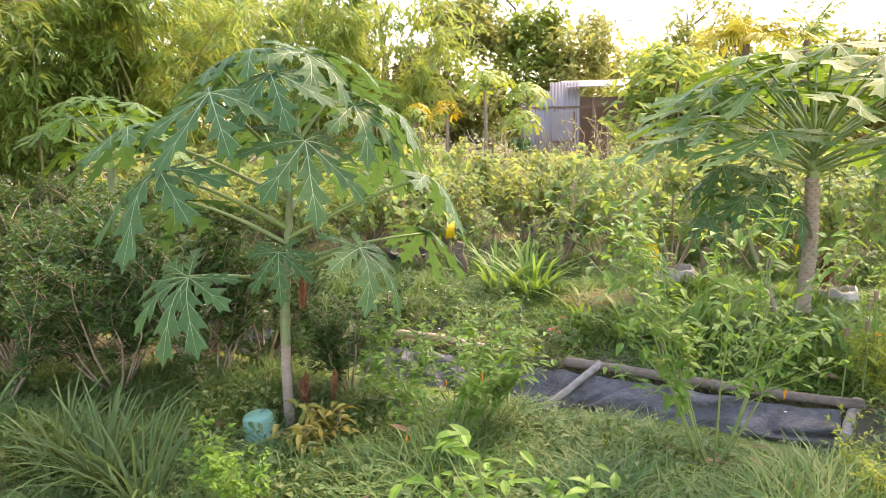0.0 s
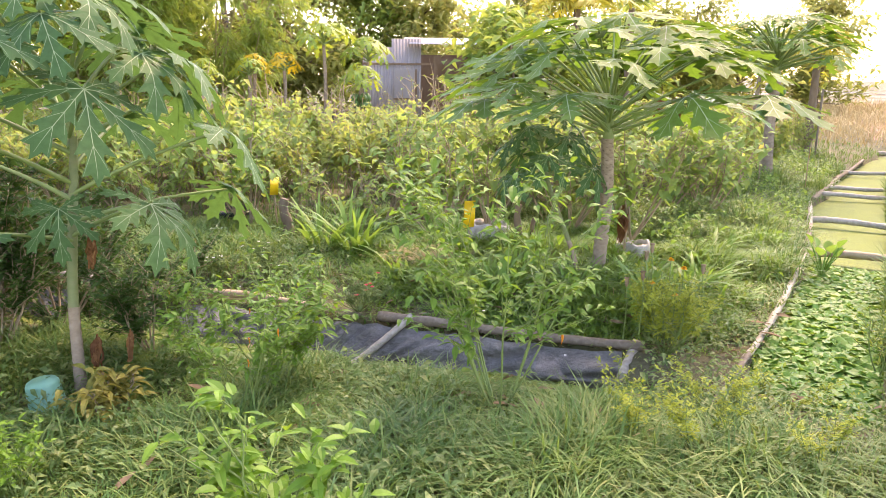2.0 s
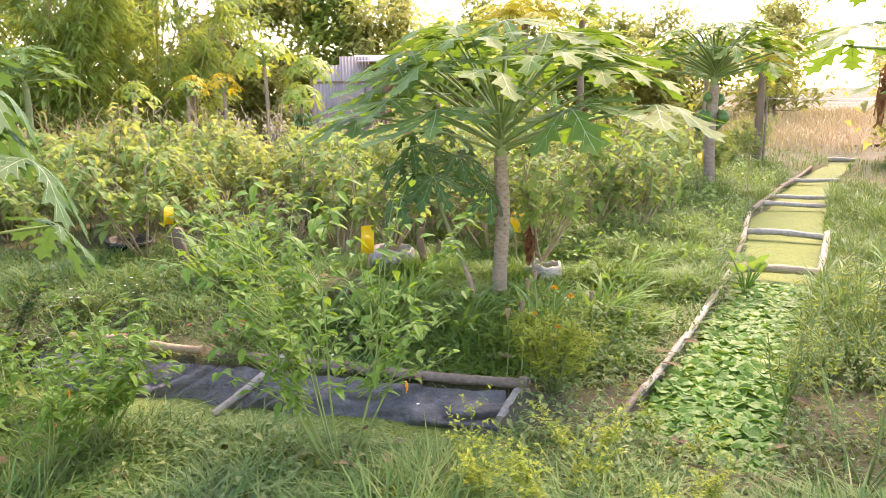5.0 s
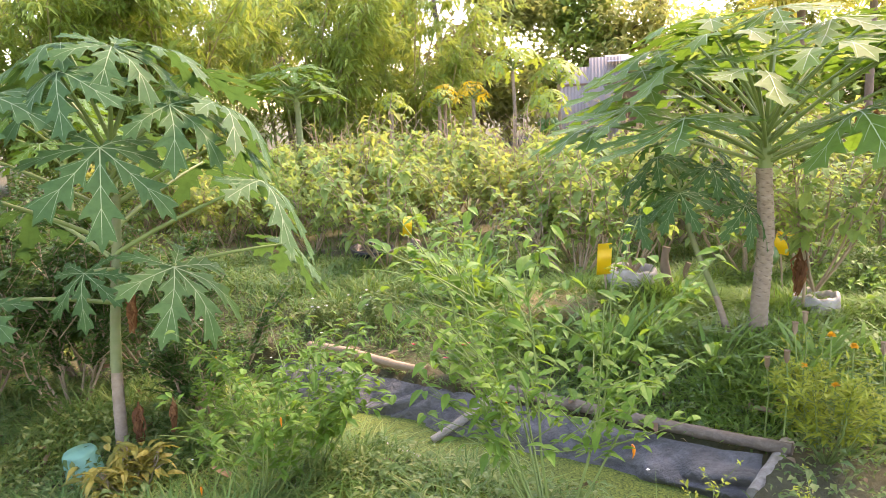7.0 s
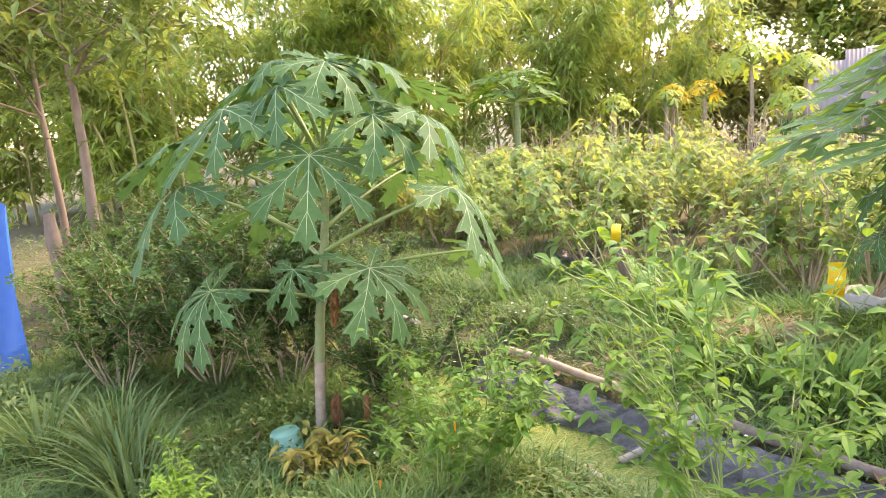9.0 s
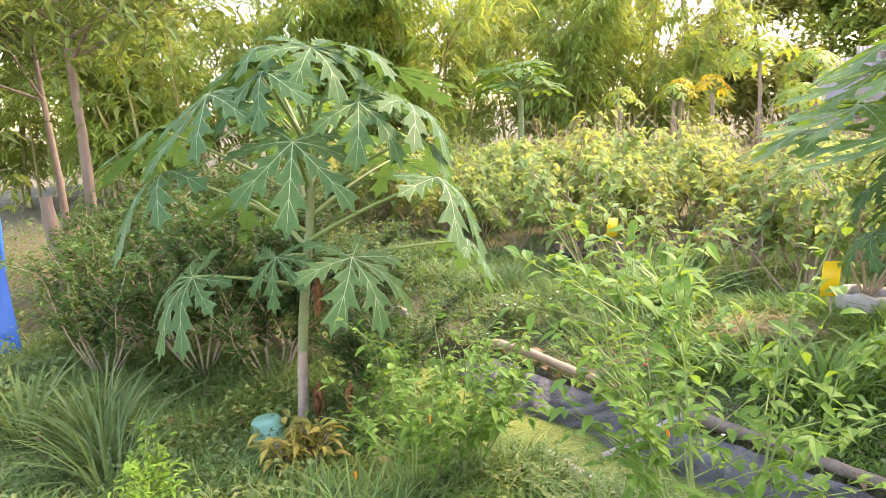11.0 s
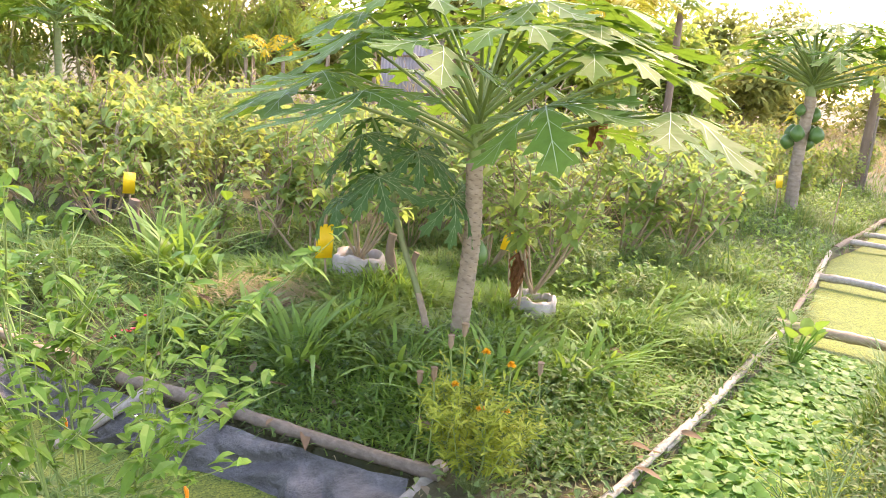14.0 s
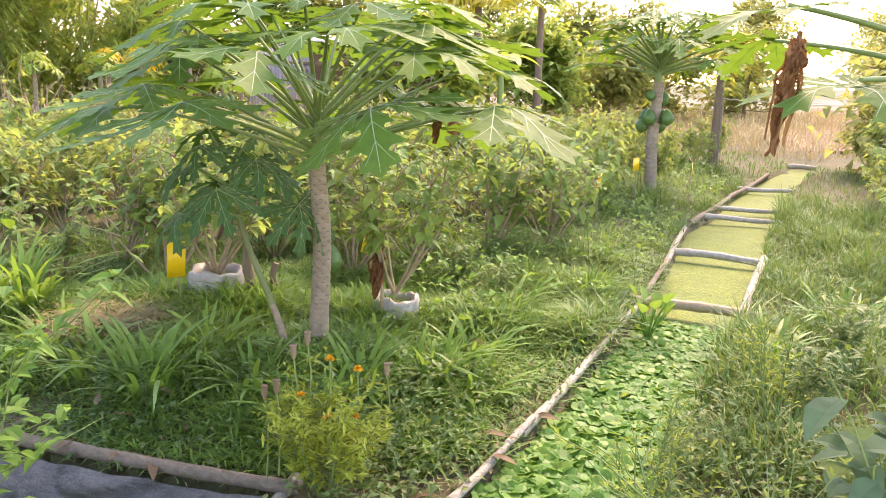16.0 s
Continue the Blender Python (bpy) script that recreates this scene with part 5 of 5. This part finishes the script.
# blue sheet hung at the garden's edge
bb = Buf()
S, T = np.meshgrid(np.linspace(0, 1, 50), np.linspace(0, 1, 24), indexing="ij")
fold = 0.05 * np.sin(S * 22 + 2 * T) * (0.4 + T) + 0.025 * np.sin(S * 47 - 3 * T)
px = -2.57 - 1.3 * S + fold * 0.5 + 0.12 * (1 - T)
py = 3.3 - 0.5 * S + fold
pz = 1.12 - 1.12 * T + 0.08 * np.sin(S * 9) * (1 - T)
i = (np.arange(49)[:, None] * 24 + np.arange(23)[None]).ravel()
bb.add(np.stack([px, py, pz], -1), np.stack([i, i + 24, i + 25, i + 1], -1))
tarp = thing("tarpaulin_fence", 0, 0, 0, "bright blue plastic sheet hung on bamboo posts", "tarpaulin")
put("blue_sheet", bb, "blue_tarp", tarp)
for x, y, h in ((-2.78, 3.34, 1.35), (-3.3, 3.08, 1.4), (-3.9, 2.85, 1.35)):
    pb = Buf()
    tube(pb, [[x, y, -0.05], [x + 0.02, y, h * 0.5], [x - 0.02, y, h]], 0.03, 8)
    put("post", pb, "pole_bamboo", tarp)
pb = Buf()
tube(pb, [[-2.62, 3.36, 1.12], [-3.3, 3.1, 1.2], [-4.0, 2.82, 1.12]], 0.018, 7)
put("top_rail", pb, "pole_bamboo", tarp)

# ---- clumps and low plants ----


def clump(name, x, y, n, h, w, lean, mat, label, cat, segs=5, rr=0.06, group=""):
    root = thing(name, x, y, float(land(x, y)), label, cat, group)
    for _ in range(n):
        bb = Buf()
        a = rng.uniform(0, 6.28)
        q = rr * math.sqrt(rng.uniform(0, 1))
        blades(bb, [[math.cos(a) * q, math.sin(a) * q, -0.02]], a + rng.normal(0, 0.5), rng.uniform(*h), rng.uniform(*w), rng.uniform(*lean), segs)
        put("blade", bb, mat, root)
    return root


for x, y, n, h in ((-0.72, 2.45, 70, 0.36), (-0.98, 2.6, 50, 0.36), (-0.5, 2.3, 36, 0.32), (-1.3, 2.5, 50, 0.4)):
    clump("lemongrass", x, y, n, (0.3, h + 0.2), (0.009, 0.016), (0.3, 1.2), "lemongrass_blade", "arching grey-green lemongrass clump", "grass clump", group="lemongrass clumps")
for x, y, n, h in ((2.05, 4.0, 34, 0.46), (1.25, 5.2, 50, 0.6), (1.0, 5.35, 40, 0.55), (2.95, 3.8, 30, 0.34), (2.5, 3.9, 26, 0.36), (3.3, 3.95, 26, 0.32), (2.3, 4.3, 24, 0.34), (1.55, 4.6, 26, 0.36), (3.6, 4.2, 20, 0.3), (2.75, 3.6, 22, 0.3),
                   (1.75, 4.25, 22, 0.34), (2.2, 4.68, 22, 0.26), (3.1, 4.3, 22, 0.24), (3.45, 3.75, 24, 0.26), (4.0, 4.8, 20, 0.3), (5.9, 4.3, 24, 0.4), (5.1, 3.9, 24, 0.36)):
    clump("broadleaf_grass", x, y, n, (h * 0.55, h), (0.018, 0.032), (0.4, 1.4), "broad_grass", "tuft of broad bright green grass blades", "grass clump", 5, 0.12, "broad grass tufts")

# croton with yellow variegated leaves
sb = Buf()
rr = np.random.default_rng(91)
tips = stems(sb, rr, 9, 0.2, 0.18, 0.006, 2)
cr = thing("croton", 0.1, 2.72, 0.0, "low croton with yellow and green variegated leaves", "croton")
put("wood", sb, "twig", cr)
lm = []
for k in range(5):
    bb = Buf()
    broad_leaves(bb, [[0, 0, 0]], [[1, 0, 0.15]], 0.075, 0.028, 0.5, 0.25)
    lm.append(bb.mesh("croton_leaf", ["croton_leaf"], False))
for k in range(190):
    o, q = tips[k % len(tips)]
    p = o + (q - o) * rr.uniform(0.3, 1.05) + rr.normal(0, 0.02, 3)
    lf = put("leaf", lm[k % 5], None, cr)
    lf.matrix_basis = pose(p[0], p[1], max(0.02, p[2]), rr.uniform(-25, 25), rr.uniform(-30, 30), rr.uniform(0, 360))

# marigold
bb, sb = Buf(), Buf()
rr = np.random.default_rng(92)
tips = stems(sb, rr, 20, 0.4, 0.21, 0.004, 4)
foliage(bb, rr, tips, 16, 0.045, 0.25, 0.1, 0)
mg = thing("marigold", 2.75, 3.1, 0.0, "feathery yellow-green marigold bush with orange flowers", "marigold")
put("wood", sb, "green_stem", mg)
put("foliage", bb, "marigold_leaf", mg, smooth=False)
for x, y, z in ((0.02, 0.06, 0.5), (0.0, -0.05, 0.34), (0.1, 0.02, 0.3), (-0.08, 0.05, 0.38), (0.12, 0.1, 0.44)):
    fb = Buf()
    n = 40
    a = rr.uniform(0, 6.28, n)
    e = rr.uniform(0, 1.5, n)
    d = np.stack([np.cos(a) * np.cos(e), np.sin(a) * np.cos(e), np.sin(e)], 1)
    leaves(fb, np.zeros((n, 3)) + [0, 0, 0], d, 0.02, 0.012, droop=0.1)
    tube(fb, [[0, 0, -0.14], [0, 0, 0]], 0.003, 5, 1)
    put("flower", fb, ["orange_petal", "green_stem"], mg).location = (x, y, z)

for x, y, z in ((-0.1, 0.1, 0.5), (-0.16, 0.0, 0.42), (0.22, 0.08, 0.42), (-0.05, 0.14, 0.53), (-0.2, 0.1, 0.36)):
    fb = Buf()
    tube(fb, [[0, 0, -0.3], [0.01, 0, -0.1], [0, 0, 0]], [0.004, 0.003, 0.003], 5, 1)
    tube(fb, [[0, 0, -0.005], [0, 0, 0.012], [0, 0, 0.03], [0, 0, 0.045]], [0.004, 0.011, 0.01, 0.013], 8, 0)
    put("dead_flower_head", fb, ["litter_leaf", "green_stem"], mg, "dry brown seed head").location = (x, y, z)

# water plants in the near end of channel two: rosettes, the rest of the mat joined
wl_root = thing("water_lettuce", 0, 0, W2, "mat of bright green floating water plants", "water plants", kind="stuff")


def rosette(bb, x, y, s):
    n = 6
    a = np.arange(n) * 6.28 / n + rng.uniform(0, 6.28)
    lift = rng.uniform(0.15, 0.75, n)
    broad_leaves(bb, np.tile([x, y, 0.004], (n, 1)), np.stack([np.cos(a), np.sin(a), lift], 1), s * rng.uniform(0.75, 1.1, n), s * 0.8, 0.35, 0.12, 0, (0, 0.4, 0.8, 1.0), (0.25, 0.9, 1.0, 0.55))


ros = []
for k in range(6):
    bb = Buf()
    rosette(bb, 0, 0, 0.075)
    ros.append(bb.mesh("rosette", ["water_leaf"], False))
x, y = scatter(5200, 2.4, 5.3, 2.0, 5.4, lambda x, y: (d2(x, y)[1] > 0.01) & (d2(x, y)[2] > -0.06) & (d2(x, y)[0] > 3.9) & (d2(x, y)[0] < 6.95))
near = np.argsort(np.abs((x + y) * H2 - 5.0))
rest = Buf()
for n_, q in enumerate(near):
    if n_ < 300:
        ob = put("rosette", ros[n_ % 6], None, wl_root)
        s = rng.uniform(0.7, 1.25)
        ob.matrix_basis = pose(x[q], y[q], rng.uniform(0, 0.012), 0, 0, rng.uniform(0, 360)) @ Matrix.Diagonal((s, s, s, 1))
    else:
        rosette(rest, x[q], y[q], rng.uniform(0.05, 0.09))
tagged(put("rosette_mat", rest, "water_leaf", wl_root, smooth=False), kind="stuff")
wh = thing("water_hyacinth", 4.78, 4.55, W2, "water hyacinth with upright spoon-shaped leaves", "water plant")
for k in range(9):
    a, h = k * 0.75, 0.16 + 0.03 * (k % 4)
    q = np.array([math.cos(a) * 0.1, math.sin(a) * 0.1, h])
    bb = Buf()
    tube(bb, [[0, 0, 0], q * 0.6 + [0, 0, 0.02], q], [0.009, 0.007, 0.004], 6)
    broad_leaves(bb, [q], [[math.cos(a) * 0.5, math.sin(a) * 0.5, 0.9]], 0.11, 0.085, 0.2, 0.2)
    put("leaf", bb, "water_leaf", wh)

# straw, litter, fallen leaves
bb = Buf()
n = 1300
x, y = 1.78 + rng.normal(0, 0.16, n), 4.72 + rng.normal(0, 0.12, n)
blades(bb, np.stack([x, y, land(x, y) + rng.uniform(0.03, 0.12, n)], 1), rng.uniform(0, 6.28, n), 0.03, 0.004, rng.uniform(2, 6, n), 2)
tagged(put("straw", bb, "grass_dry"), "small heap of dry straw in the grass", "straw", kind="stuff")
bb = Buf()
x, y = scatter(280, -2.6, 4.0, 1.9, 4.6, dry)
a = rng.uniform(0, 6.28, len(x))
ln = rng.uniform(0.04, 0.13, len(x))
broad_leaves(bb, np.stack([x, y, land(x, y) + rng.uniform(0.01, 0.06, len(x))], 1), np.stack([np.cos(a), np.sin(a), rng.normal(0.1, 0.2, len(x))], 1), ln, ln * 0.35, 0.1, 0.2)
tagged(put("leaf_litter", bb, "litter_leaf"), "scattered dry brown fallen leaves", "dead leaves", kind="stuff")

# dry field beyond the garden
bb = Buf()
X, Y = np.meshgrid(np.linspace(8, 70, 60), np.linspace(15, 75, 60))
Zf = 0.06 + 0.12 * np.sin(X * 0.4) * np.cos(Y * 0.35) * smooth(0, 8, Y - 15)
i = (np.arange(59)[:, None] * 60 + np.arange(59)[None]).ravel()
keep = ((X + 0 * Y).ravel()[i] > 9)
bb.add(np.stack([X, Y, Zf], -1), np.stack([i, i + 1, i + 61, i + 60], -1)[keep])
tagged(put("dry_field", bb, "dry_earth"), "dry brown harvested field beyond the garden", "field", kind="structure")
grass("dry_grass", 22000, (9.5, 32.0, 13.5, 34.0), lambda x, y: x + y > 23.5, (0.25, 0.75), (0.012, 0.03), (0.2, 1.2), "grass_dry", "tall dry straw-coloured grass on the far field")

# large-leaved eggplant close to the path, thin pale weeds
sb, bb = Buf(), Buf()
rr = np.random.default_rng(95)
tips = stems(sb, rr, 6, 0.72, 0.28, 0.009, 2)
foliage(bb, rr, tips, 3, 0.14, 0.76, 0.4, 0, True, 0.1)
ep = thing("eggplant_bush", 4.2, 2.12, 0.03, "young eggplant with large grey-green leaves", "eggplant bush", "eggplant crop")
put("wood", sb, "green_stem", ep)
put("foliage", bb, "eggplant_young_leaf", ep, smooth=False)
for k, (x, y, s) in enumerate(((3.5, 1.98, 1.35), (4.6, 3.2, 0.9), (3.75, 2.75, 0.8))):
    sb, bb = Buf(), Buf()
    tips = stems(sb, rr, 6, 0.55 * s, 0.2 * s, 0.005, 4)
    foliage(bb, rr, tips, 6, 0.032, 0.3, 0.1, 0, False, 0.4)
    wd = thing("weed", x, y, float(land(x, y)), "thin branching weed with pale yellow-green stems", "weed", "weeds")
    tagged(put("wood", sb, "green_stem", wd), kind="stuff")
    put("foliage", bb, "marigold_leaf", wd, smooth=False)

for x, y, s, rz in ((2.35, 2.0, 0.8, 10), (2.15, 2.2, 0.7, 80), (2.6, 2.35, 0.6, 150), (2.75, 1.9, 0.6, 200), (3.0, 2.5, 0.7, 300)):
    plant("feather_weed", x, y, rz, s, "low weed with small feathery yellow-green leaflets", "weed", "weeds", "weed")
for x, y, s, rz in ((3.75, 1.75, 1.0, 0), (3.9, 1.9, 0.9, 90), (3.62, 1.62, 0.8, 200), (4.4, 2.4, 1.0, 40), (4.9, 3.3, 0.9, 130), (5.4, 3.7, 1.0, 260), (3.95, 4.95, 0.7, 20), (3.8, 5.3, 0.8, 120), (4.4, 5.7, 0.8, 210)):
    plant("herb", x, y, rz, s, "upright herb with narrow pointed green leaves", "weed", "weeds", "weed")

# red-flowered trailing herb over the ditch edge
sb, bb = Buf(), Buf()
rr = np.random.default_rng(97)
tips = stems(sb, rr, 16, 0.16, 0.2, 0.004, 3)
foliage(bb, rr, tips, 14, 0.03, 0.3, 0.2)
tr = thing("trailing_herb", 1.2, 4.02, 0.02, "bushy trailing herb with small red flowers", "herb")
put("wood", sb, "green_stem", tr)
put("foliage", bb, "herb_leaf", tr, smooth=False)
for k in range(9):
    fb = Buf()
    aa = np.arange(6) * 1.05
    leaves(fb, np.zeros((6, 3)), np.stack([np.cos(aa), np.sin(aa), 0.5 + 0 * aa], 1), 0.018, 0.014, droop=0.1)
    put("flower", fb, "red_petal", tr).location = tips[k * 5][1] + np.array([0, 0, 0.015])
for k, (x, y, z) in enumerate(((0.3, 4.75, 0.1), (0.6, 4.7, 0.1))):
    sb, bb = Buf(), Buf()
    tips = stems(sb, rr, 8, 0.2, 0.14, 0.004, 3)
    foliage(bb, rr, tips, 10, 0.035, 0.35, 0.2)
    tr = thing("trailing_herb", x, y, float(land(x, y)), "low bushy herb with small white flowers", "herb")
    put("wood", sb, "green_stem", tr)
    put("foliage", bb, "herb_leaf", tr, smooth=False)
    for q in range(8):
        fb = Buf()
        aa = np.arange(5) * 1.256
        leaves(fb, np.zeros((5, 3)), np.stack([np.cos(aa), np.sin(aa), 0.5 + 0 * aa], 1), 0.014, 0.011, droop=0.1)
        put("flower", fb, "white_petal", tr).location = tips[q * 4][1] + np.array([0, 0, 0.012])

# string stretched over the far end of the beds
sb = Buf()
t = np.linspace(0, 1, 16)
tube(sb, np.stack([9.5 + 6.5 * t, 11.0 + 0.5 * t, 1.25 + 0.15 * t - 0.15 * np.sin(np.pi * t)], 1), 0.006, 5)
st = thing("string_line", 0, 0, 0, "thin pale string stretched between two sticks", "string")
put("string", sb, "pole_pale", st)
for x, y, h in ((9.5, 11.0, 1.28), (16.0, 11.5, 1.43)):
    pb = Buf()
    tube(pb, [[x, y, -0.05], [x, y, h]], 0.018, 6)
    put("stick", pb, "pole_bamboo", st)
